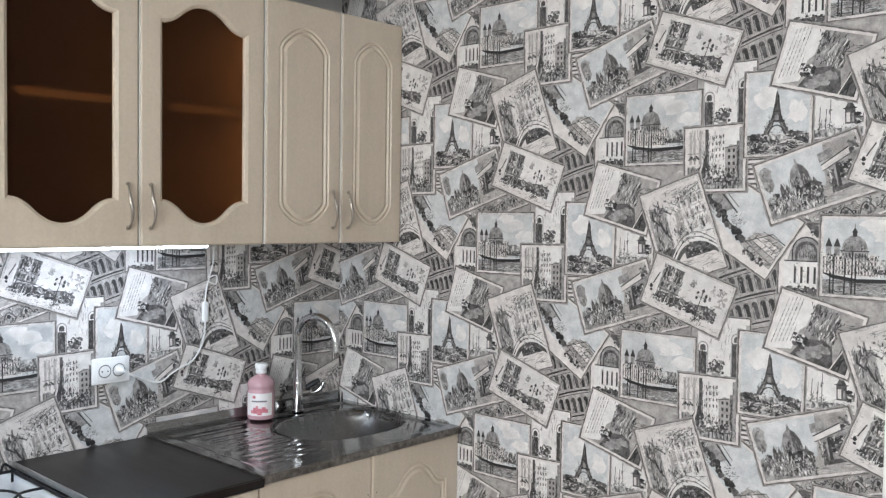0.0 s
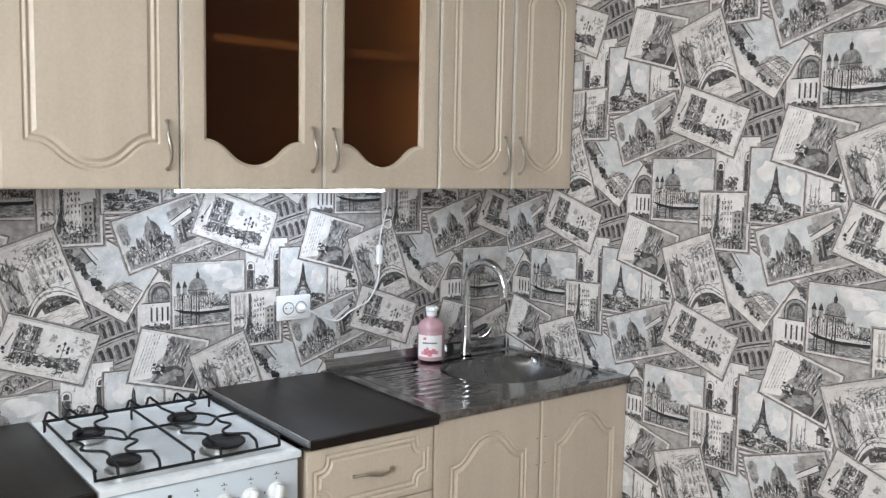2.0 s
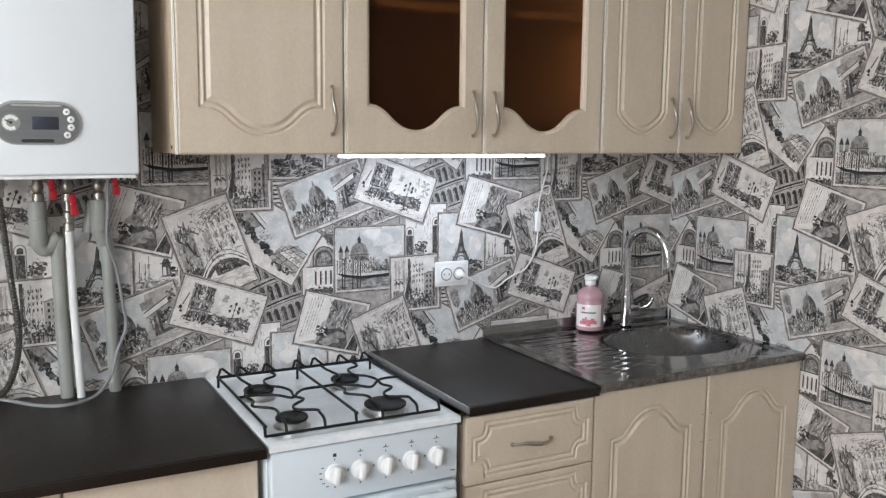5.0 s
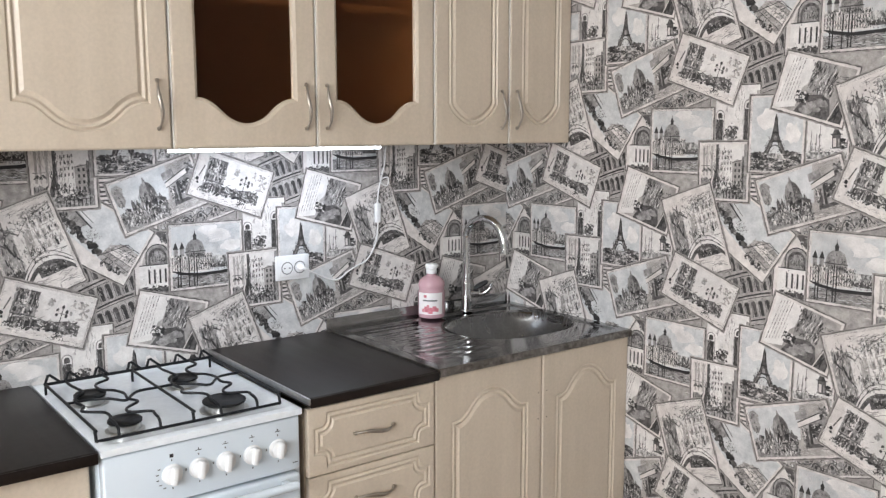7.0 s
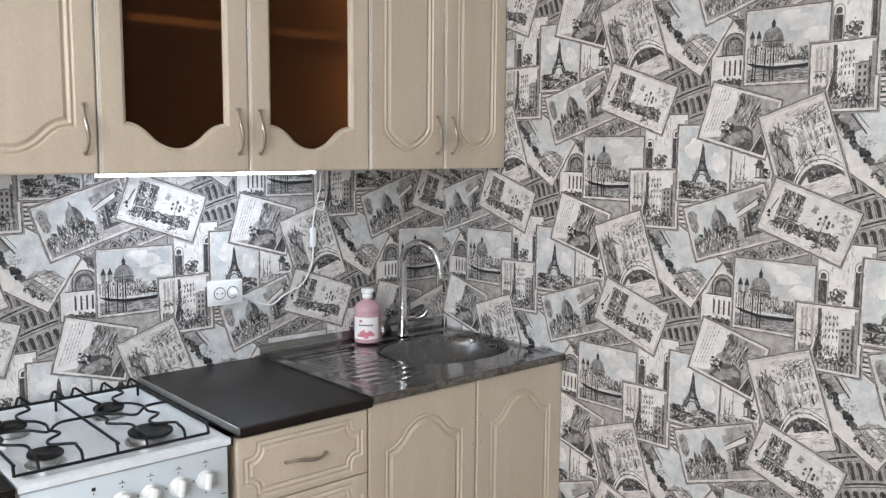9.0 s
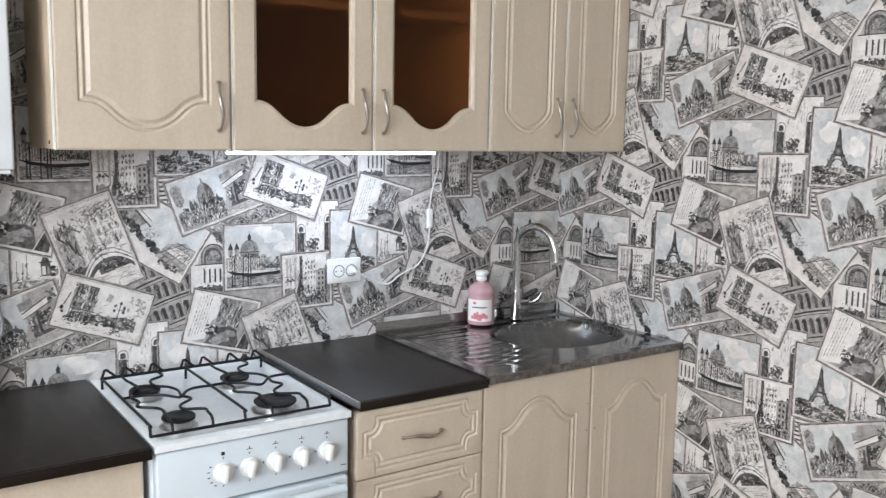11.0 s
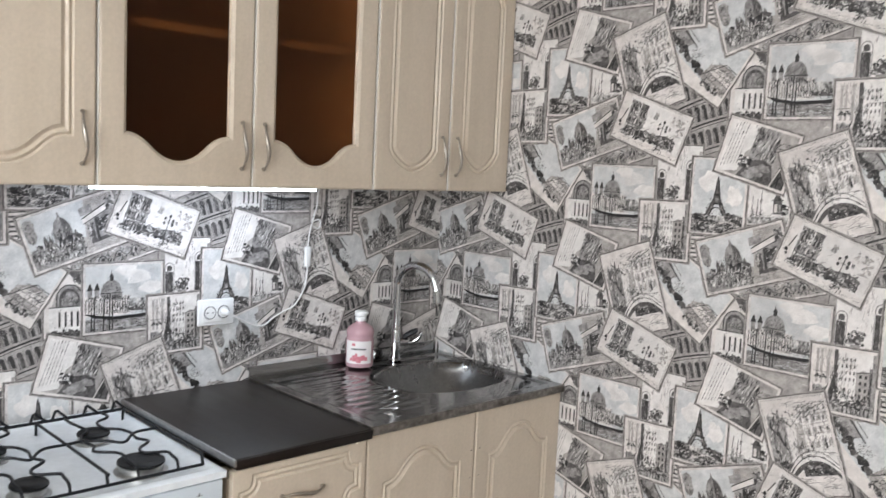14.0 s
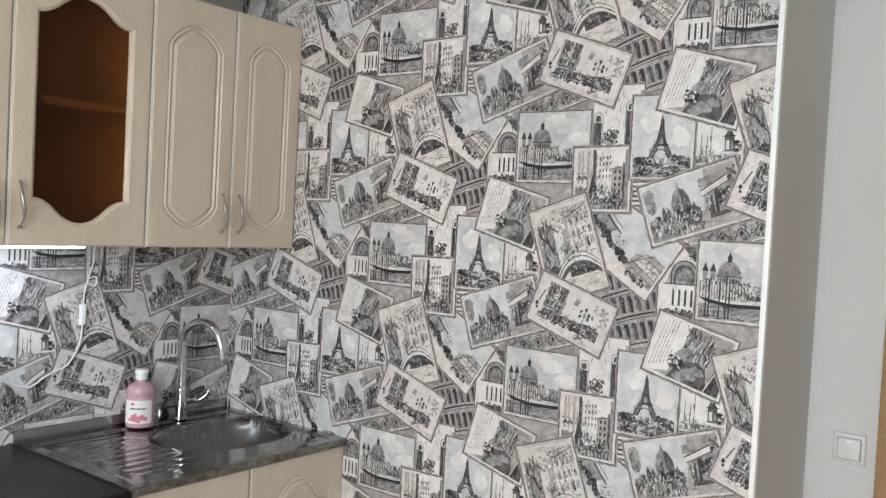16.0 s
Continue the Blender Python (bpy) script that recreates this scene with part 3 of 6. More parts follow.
def slope_card():
    c = Card(0.279, -0.200, 0.250, 0.167, -33, 0.0055, True, "w_sky")
    c.poly([(0, 0), (0.262, 0), (0.262, 0.022), (0.17, 0.030), (0.09, 0.045), (0.0, 0.062)], "w_paper")
    c.poly([(0.0, 0.085), (0.07, 0.078), (0.085, 0.10), (0.03, 0.128), (0, 0.125)], "w_light")
    c.line(0.0, 0.128, 0.10, 0.096, 0.004, "w_dark")
    c.line(0.03, 0.13, 0.095, 0.11, 0.0022, "w_mid")
    for i in range(34):
        t = i / 33
        c.blob(0.004 + 0.19 * t, 0.085 - 0.052 * t + rng.uniform(-0.006, 0.014) * (1 - 0.5 * t), 0.0085, 0.0075, rng.choice(["w_dark", "w_ink", "w_busy", "w_mid"]))
    c.hatch(0.01, 0.055, 0.13, 0.095, 30, 0.013, 0.0016, 80, ["w_dark", "w_mid", "w_light"], 30)
    c.poly([(0.150, 0.036), (0.258, 0.022), (0.258, 0.088), (0.20, 0.100), (0.165, 0.080)], "w_tan")
    c.poly([(0.168, 0.062), (0.258, 0.052), (0.258, 0.074), (0.185, 0.086)], "w_paper")
    for k in range(5):
        c.line(0.150 + 0.008 * k, 0.050 + 0.011 * k, 0.262, 0.034 + 0.016 * k, 0.0016, "w_mid" if k % 2 else "w_dark")
    c.line(0.150, 0.040, 0.205, 0.102, 0.0022, "w_dark")
    c.line(0.205, 0.102, 0.262, 0.092, 0.0020, "w_mid")
    c.hatch(0.155, 0.026, 0.25, 0.082, 34, 0.020, 0.0018, 62, ["w_mid", "w_light", "w_paper", "w_dark"], 16)
    c.trees(0.165, 0.020, 0.225, 0.034, 14, 0.007)


def basilica_card():
    c = Card(0.0, 0.001, 0.222, 0.195, 0, 0.006, True, "w_sky", (0.220, 0.188))
    for x, y, r in ((0.15, 0.155, 0.04), (0.19, 0.125, 0.035), (0.12, 0.175, 0.03)):
        c.blob(x, y, r, r * 0.5, "w_white", 14, 0.25)
    c.rect(0.10, 0.058, 0.222, 0.078, "w_mid")
    c.rect(0.115, 0.07, 0.17, 0.094, "w_busy_light")
    c.rect(0.0, 0.05, 0.125, 0.105, "w_paper")
    for k in range(4):
        c.windows(0.004, 0.056 + 0.011 * k, 0.125, 0.066 + 0.011 * k, 17, 1, 0.0030, 0.0075, "w_dark" if k % 2 else "w_mid")
        c.line(0.0, 0.0555 + 0.011 * k, 0.125, 0.0555 + 0.011 * k, 0.0012, "w_mid")
    c.rect(0.046, 0.092, 0.106, 0.112, "w_light")
    c.windows(0.048, 0.094, 0.104, 0.110, 8, 1, 0.0028, 0.010, "w_dark")
    c.poly([(0.076 + 0.029 * math.cos(math.pi * i / 14), 0.112 + 0.038 * math.sin(math.pi * i / 14)) for i in range(15)], "w_light")
    c.poly([(0.070 + 0.016 * math.cos(math.pi * i / 10), 0.114 + 0.033 * math.sin(math.pi * i / 10)) for i in range(11)], "w_light")
    c.hatch(0.052, 0.113, 0.100, 0.138, 16, 0.010, 0.0014, 90, ["w_light", "w_dark", "w_mid"], 12)
    c.rect(0.071, 0.147, 0.081, 0.158, "w_dark")
    c.poly([(0.069, 0.157), (0.083, 0.157), (0.077, 0.168), (0.076, 0.180), (0.075, 0.168)], "w_dark")
    c.line(0.044, 0.112, 0.108, 0.112, 0.0026, "w_dark")
    for x in (0.018, 0.037):
        c.rect(x - 0.006, 0.10, x + 0.006, 0.124, "w_light")
        c.poly([(x - 0.008, 0.122), (x + 0.008, 0.122), (x + 0.001, 0.142), (x - 0.001, 0.142)], "w_dark")
    c.hatch(0.004, 0.055, 0.13, 0.10, 70, 0.011, 0.0018, 90, ["w_dark", "w_mid", "w_ink", "w_white"], 12)
    c.rect(0.0, 0.0, 0.222, 0.042, "w_light")
    c.hatch(0.0, 0.006, 0.20, 0.04, 40, 0.03, 0.0018, 0, ["w_mid", "w_dark", "w_sky"], 5)
    c.hatch(0.11, 0.05, 0.21, 0.075, 55, 0.009, 0.0019, 90, ["w_dark", "w_ink", "w_white", "w_mid"], 22)
    c.poly([(0.0, 0.060), (0.03, 0.044), (0.10, 0.037), (0.17, 0.040), (0.215, 0.050), (0.215, 0.056), (0.15, 0.048), (0.08, 0.046), (0.03, 0.054)], "w_ink")
    for x, y in ((0.030, 0.105), (0.055, 0.095), (0.071, 0.11), (0.079, 0.09), (0.022, 0.06)):
        c.line(x, 0.008, x + 0.001, y, 0.0034, "w_ink")


def canal_house_card():
    c = Card(0.177, -0.096, 0.146, 0.165, 1, 0.006, True, "w_white", (0.163, 0.165))
    c.rect(0.006, 0.0, 0.052, 0.16, "w_paper")
    for x, w in ((0.011, 0.006), (0.022, 0.004), (0.034, 0.007)):
        c.rect(x, 0.07, x + w, 0.155, "w_tan")
    c.hatch(0.008, 0.085, 0.048, 0.15, 8, 0.04, 0.0022, 90, ["w_tan", "w_paper", "w_light"], 4)
    c.line(0.006, 0.098, 0.034, 0.098, 0.0016, "w_mid")
    c.trees(0.010, 0.082, 0.034, 0.092, 8, 0.0045, ("w_dark", "w_mid", "w_ink"))
    c.poly([(0.006, 0.0), (0.040, 0.0), (0.034, 0.055), (0.022, 0.066), (0.006, 0.060)], "w_light")
    c.hatch(0.006, 0.0, 0.036, 0.055, 12, 0.02, 0.0028, 85, ["w_mid", "w_dark", "w_light", "w_busy"], 12)
    c.poly([(0.050, 0.16), (0.058, 0.16), (0.056, 0.10), (0.064, 0.055), (0.058, 0.03), (0.046, 0.02), (0.040, 0.05), (0.050, 0.09)], "w_mid")
    c.hatch(0.046, 0.03, 0.060, 0.145, 12, 0.022, 0.0030, 88, ["w_dark", "w_mid", "w_ink", "w_light"], 10)
    c.rect(0.060, 0.045, 0.100, 0.16, "w_white")
    c.hatch(0.060, 0.055, 0.100, 0.14, 16, 0.024, 0.0024, 84, ["w_light", "w_paper", "w_tan", "w_mid", "w_white"], 8)
    c.windows(0.064, 0.08, 0.098, 0.145, 4, 4, 0.0032, 0.008, "w_mid", 0.1)
    c.poly([(0.098, 0.030), (0.126, 0.030), (0.126, 0.112), (0.112, 0.118), (0.098, 0.108)], "w_tan")
    c.line(0.097, 0.109, 0.127, 0.115, 0.0022, "w_mid")
    c.windows(0.102, 0.045, 0.124, 0.110, 2, 4, 0.0050, 0.0085, "w_dark")
    c.rect(0.1255, 0.0, 0.1315, 0.125, "w_mid")
    c.hatch(0.1255, 0.0, 0.131, 0.11, 6, 0.03, 0.0022, 90, ["w_dark", "w_ink", "w_light"], 4)
    c.rect(0.1315, 0.0, 0.146, 0.16, "w_light")
    c.hatch(0.132, 0.0, 0.145, 0.15, 6, 0.04, 0.003, 90, ["w_tan", "w_mid", "w_light"], 4)
    c.rect(0.045, 0.0, 0.1315, 0.034, "w_busy")
    c.trees(0.055, 0.018, 0.120, 0.050, 22, 0.0065, ("w_dark", "w_mid", "w_busy", "w_light"))
    c.hatch(0.050, 0.02, 0.110, 0.060, 16, 0.020, 0.0022, 88, ["w_dark", "w_mid", "w_white", "w_ink"], 10)
    for i in range(7):
        c.line(0.075 + i * 0.009, 0.0, 0.075 + i * 0.009, 0.026, 0.0020, "w_ink")
    c.line(0.07, 0.024, 0.135, 0.026, 0.0020, "w_dark")


def tower_card():
    c = Card(0.338, 0.032, 0.153, 0.237, 0, 0.006, True, "w_sky", (0.163, 0.207))
    c.blob(0.05, 0.16, 0.03, 0.03, "w_white", 14, 0.3)
    c.blob(0.12, 0.12, 0.02, 0.035, "w_white", 14, 0.3)
    m = 0.074
    c.poly([(m - 0.0011, 0.180), (m + 0.0011, 0.180), (m + 0.0036, 0.166), (m + 0.0050, 0.148), (m + 0.0090, 0.126), (m - 0.0090, 0.126), (m - 0.0050, 0.148), (m - 0.0036, 0.166)], "w_mid")
    c.line(m + 0.0025, 0.17, m + 0.006, 0.127, 0.0036, "w_dark")
    c.line(m - 0.0022, 0.168, m - 0.006, 0.127, 0.0018, "w_dark")
    c.rect(m - 0.0095, 0.1215, m + 0.0095, 0.1260, "w_dark")
    c.poly([(m - 0.008, 0.1215), (m + 0.008, 0.1215), (m + 0.015, 0.099), (m - 0.015, 0.099)], "w_mid")
    for q in (-1, 1):
        c.line(m + q * 0.007, 0.1215, m + q * 0.013, 0.099, 0.0032, "w_dark")
    c.arch(m - 0.0045, 0.099, 0.009, 0.016, "w_light")
    c.rect(m - 0.0185, 0.094, m + 0.0185, 0.100, "w_dark")
    for q in (-1, 1):
        c.poly([(m + q * 0.006, 0.094), (m + q * 0.0175, 0.094), (m + q * 0.033, 0.056), (m + q * 0.018, 0.056)], "w_mid")
        c.line(m + q * 0.011, 0.092, m + q * 0.024, 0.06, 0.0020, "w_light")
        c.hatch(min(m + q * 0.008, m + q * 0.028), 0.058, max(m + q * 0.008, m + q * 0.028), 0.094, 5, 0.010, 0.0022, 90 + q * 20, ["w_dark", "w_mid", "w_light"], 25)
    c.bow(m - 0.021, m + 0.021, 0.062, 0.024, 0.0030, "w_dark", 10)
    c.rect(0.006, 0.040, 0.147, 0.060, "w_busy_light")
    c.hatch(m - 0.02, 0.06, m + 0.02, 0.12, 12, 0.006, 0.0014, 60, ["w_light", "w_ink"], 60)
    c.rect(0.0, 0.0, 0.153, 0.045, "w_busy")
    c.trees(0.008, 0.015, 0.075, 0.045, 20, 0.010)
    c.trees(0.10, 0.035, 0.15, 0.064, 22, 0.009)
    c.trees(0.004, 0.035, 0.05, 0.06, 14, 0.009)
    c.bow(0.06, 0.15, 0.02, 0.022, 0.006, "w_paper", 9)
    c.arch(0.09, 0.004, 0.044, 0.026, "w_ink")
    c.hatch(0.0, 0.006, 0.14, 0.04, 45, 0.016, 0.002, 0, ["w_dark", "w_ink", "w_mid", "w_paper"], 25)


def alley_card():
    c = Card(0.443, -0.497, 0.203, 0.152, -15.5, 0.0065, True, "w_tan")
    c.poly([(0, 0), (0.062, 0.02), (0.078, 0.152), (0, 0.152)], "w_white")
    for i in range(6):
        x = 0.012 + i * 0.0085
        for k in range(9):
            y = 0.018 + i * 0.004 + k * 0.0135
            c.line(x + k * 0.0012, y, x + k * 0.0012 + 0.001, y + 0.0105, rng.uniform(0.0010, 0.0026), rng.choice(["w_light", "w_tan", "w_tan", "w_mid"]))
    c.poly([(0.058, 0.15), (0.088, 0.15), (0.080, 0.085), (0.058, 0.06)], "w_white")
    c.poly([(0.12, 0.06), (0.2, 0.035), (0.2, 0.152), (0.13, 0.152)], "w_tan")
    c.poly([(0.080, 0.06), (0.150, 0.055), (0.146, 0.150), (0.090, 0.150)], "w_light")
    c.hatch(0.080, 0.065, 0.148, 0.135, 34, 0.022, 0.0030, 82, ["w_ink", "w_dark", "w_mid", "w_mid", "w_light", "w_white"], 14)
    c.poly([(0.062, 0.006), (0.168, 0.006), (0.150, 0.058), (0.125, 0.066), (0.085, 0.055)], "w_mid")
    for x, y, r in ((0.11, 0.03, 0.024), (0.13, 0.045, 0.018), (0.095, 0.018, 0.018)):
        c.blob(x, y, r, r * 0.6, "w_light", 14, 0.3)
    c.trees(0.060, 0.034, 0.090, 0.060, 16, 0.0075, ("w_dark", "w_mid", "w_ink", "w_white"))
    c.poly([(0.160, 0.0), (0.2, 0.0), (0.2, 0.066), (0.172, 0.066)], "w_mid")
    for i in range(5):
        c.stroke(0.160 + i * 0.009, 0.002, 1.35, 0.065, 0.0045, "w_dark" if i % 2 else "w_ink")
    c.line(0.158, 0.0, 0.178, 0.070, 0.0026, "w_paper")
    c.hatch(0.145, 0.085, 0.195, 0.12, 8, 0.03, 0.0018, 8, ["w_mid", "w_light", "w_dark"], 10)
    c.line(0.140, 0.080, 0.198, 0.125, 0.0018, "w_mid")


def hill_church_card():
    c = Card(0.364, -0.199, 0.25, 0.150, 18.5, 0.006, True, "w_tan")
    c.poly([(0.0, 0.05), (0.15, 0.05), (0.17, 0.15), (0.0, 0.15)], "w_sky")
    c.blob(0.020, 0.118, 0.016, 0.020, "w_light", 14, 0.2)
    c.blob(0.020, 0.100, 0.014, 0.026, "w_light", 12, 0.25)
    c.hatch(0.008, 0.075, 0.036, 0.13, 9, 0.012, 0.0030, 85, ["w_mid", "w_light", "w_tan"], 30)
    c.poly([(0.070, 0.06), (0.124, 0.06), (0.120, 0.095), (0.112, 0.112), (0.101, 0.122), (0.099, 0.134), (0.096, 0.134), (0.094, 0.122), (0.082, 0.112), (0.074, 0.092)], "w_light")
    c.poly([(0.100, 0.06), (0.122, 0.06), (0.118, 0.096), (0.110, 0.113), (0.100, 0.120)], "w_mid")
    for x, h in ((0.050, 0.088), (0.062, 0.082), (0.128, 0.080)):
        c.poly([(x - 0.007, 0.05), (x + 0.007, 0.05), (x + 0.005, h - 0.014), (x, h), (x - 0.005, h - 0.012)], "w_mid")
    c.hatch(0.045, 0.045, 0.130, 0.085, 22, 0.014, 0.0026, 88, ["w_mid", "w_light", "w_dark", "w_tan"], 14)
    c.rect(0.006, 0.006, 0.140, 0.046, "w_light")
    c.trees(0.010, 0.030, 0.045, 0.064, 16, 0.008, ("w_mid", "w_dark", "w_busy", "w_light"))
    c.trees(0.085, 0.012, 0.138, 0.066, 34, 0.0085, ("w_mid", "w_dark", "w_ink", "w_busy", "w_light"))
    c.hatch(0.010, 0.008, 0.140, 0.050, 44, 0.013, 0.0026, 88, ["w_ink", "w_dark", "w_white", "w_mid", "w_white"], 18)
    c.poly([(0.150, 0.125), (0.185, 0.130), (0.185, 0.108), (0.150, 0.104)], "w_light")
    c.poly([(0.160, 0.030), (0.238, 0.040), (0.238, 0.112), (0.160, 0.095)], "w_light")
    c.poly([(0.152, 0.084), (0.238, 0.108), (0.238, 0.122), (0.152, 0.096)], "w_paper")
    c.line(0.152, 0.097, 0.238, 0.123, 0.0030, "w_dark")
    c.line(0.152, 0.083, 0.232, 0.104, 0.0024, "w_mid")
    c.poly([(0.176, 0.030), (0.184, 0.030), (0.190, 0.090), (0.183, 0.088)], "w_dark")
    c.rect(0.163, 0.032, 0.175, 0.080, "w_mid")
    c.hatch(0.160, 0.034, 0.176, 0.08, 8, 0.012, 0.0026, 88, ["w_dark", "w_paper", "w_light"], 14)
    c.trees(0.190, 0.050, 0.224, 0.088, 24, 0.0085, ("w_dark", "w_ink", "w_mid", "w_busy"))
    c.trees(0.222, 0.104, 0.244, 0.130, 10, 0.008, ("w_mid", "w_dark", "w_light"))
    c.poly([(0.16, 0.026), (0.24, 0.030), (0.24, 0.040), (0.16, 0.036)], "w_mid")
    c.hatch(0.14, 0.008, 0.24, 0.026, 10, 0.035, 0.0020, 4, ["w_light", "w_paper", "w_tan"], 6)


def bridge_card():
    c = Card(0.048, -0.272, 0.178, 0.252, 19.5, 0.007, True, "w_white")
    c.poly([(0, 0.20), (0.178, 0.21), (0.178, 0.252), (0, 0.252)], "w_paper")
    c.poly([(0, 0.06), (0.055, 0.09), (0.060, 0.20), (0, 0.21)], "w_light")
    c.hatch(0.008, 0.07, 0.055, 0.20, 20, 0.026, 0.0032, 70, ["w_mid", "w_paper", "w_tan", "w_light", "w_dark"], 14)
    for x, y, l in ((0.022, 0.150, 0.050), (0.036, 0.120, 0.046), (0.048, 0.105, 0.040), (0.020, 0.096, 0.036)):
        c.stroke(x, y + l, -1.35, l, 0.0070, "w_dark")
    c.poly([(0.074, 0.10), (0.178, 0.085), (0.178, 0.225), (0.100, 0.205)], "w_white")
    c.poly([(0.074, 0.10), (0.100, 0.095), (0.104, 0.195), (0.084, 0.170)], "w_tan")
    c.line(0.030, 0.216, 0.072, 0.176, 0.0050, "w_mid")
    c.line(0.072, 0.176, 0.104, 0.206, 0.0022, "w_dark")
    c.line(0.104, 0.206, 0.176, 0.232, 0.0026, "w_mid")
    c.hatch(0.04, 0.18, 0.10, 0.215, 12, 0.020, 0.0030, -45, ["w_light", "w_mid", "w_tan", "w_paper"], 20)
    for k in range(5):
        c.line(0.082 + 0.003 * k, 0.112 + 0.021 * k, 0.176, 0.104 + 0.026 * k, 0.0014, "w_tan" if k % 2 else "w_light")
    c.windows(0.108, 0.110, 0.174, 0.205, 4, 3, 0.0100, 0.0200, "w_tan", 0.12)
    for i in range(4):
        for k in range(3):
            c.stroke(0.117 + i * 0.0165 + rng.uniform(-0.002, 0.002), 0.122 + k * 0.032 + i * 0.002, 1.5, rng.uniform(0.010, 0.018), rng.uniform(0.003, 0.007), rng.choice(["w_mid", "w_dark", "w_light"]))
    c.rect(0.112, 0.112, 0.118, 0.128, "w_ink")
    c.rect(0.150, 0.116, 0.156, 0.130, "w_ink")
    c.hatch(0.076, 0.095, 0.172, 0.21, 34, 0.018, 0.0024, 84, ["w_light", "w_tan", "w_paper", "w_mid", "w_white", "w_light"], 20)
    c.hatch(0.076, 0.095, 0.172, 0.21, 12, 0.022, 0.0020, 8, ["w_light", "w_mid", "w_white"], 12)
    c.hatch(0.056, 0.085, 0.105, 0.125, 16, 0.018, 0.0030, 80, ["w_mid", "w_dark", "w_light", "w_white"], 20)
    c.hatch(0.02, 0.222, 0.16, 0.240, 8, 0.03, 0.0026, 6, ["w_tan", "w_paper", "w_light"], 12)
    c.rect(0.006, 0.006, 0.172, 0.062, "w_paper")
    c.poly([(0.006, 0.030), (0.050, 0.035), (0.050, 0.085), (0.006, 0.105)], "w_mid")
    c.hatch(0.008, 0.03, 0.055, 0.095, 20, 0.020, 0.0030, 80, ["w_dark", "w_ink", "w_light", "w_white"], 16)
    c.bow(0.040, 0.178, 0.040, 0.042, 0.012, "w_mid", 12)
    c.rect(0.080, 0.050, 0.162, 0.078, "w_mid")
    c.trees(0.088, 0.052, 0.156, 0.074, 24, 0.0065, ("w_dark", "w_ink", "w_mid", "w_light"))
    c.bow(0.040, 0.178, 0.047, 0.046, 0.0048, "w_white", 12)
    c.bow(0.040, 0.178, 0.053, 0.047, 0.0020, "w_dark", 12)
    c.bow(0.040, 0.178, 0.058, 0.049, 0.0036, "w_white", 12)
    c.bow(0.040, 0.178, 0.063, 0.050, 0.0018, "w_mid", 12)
    c.hatch(0.010, 0.090, 0.170, 0.225, 30, 0.020, 0.0030, 80, ["w_light", "w_tan", "w_mid", "w_tan", "w_paper"], 24)
    c.hatch(0.080, 0.190, 0.170, 0.230, 14, 0.024, 0.0024, 20, ["w_mid", "w_light", "w_dark"], 14)
    c.hatch(0.02, 0.012, 0.16, 0.045, 12, 0.04, 0.0026, 2, ["w_tan", "w_white", "w_light", "w_paper"], 6)


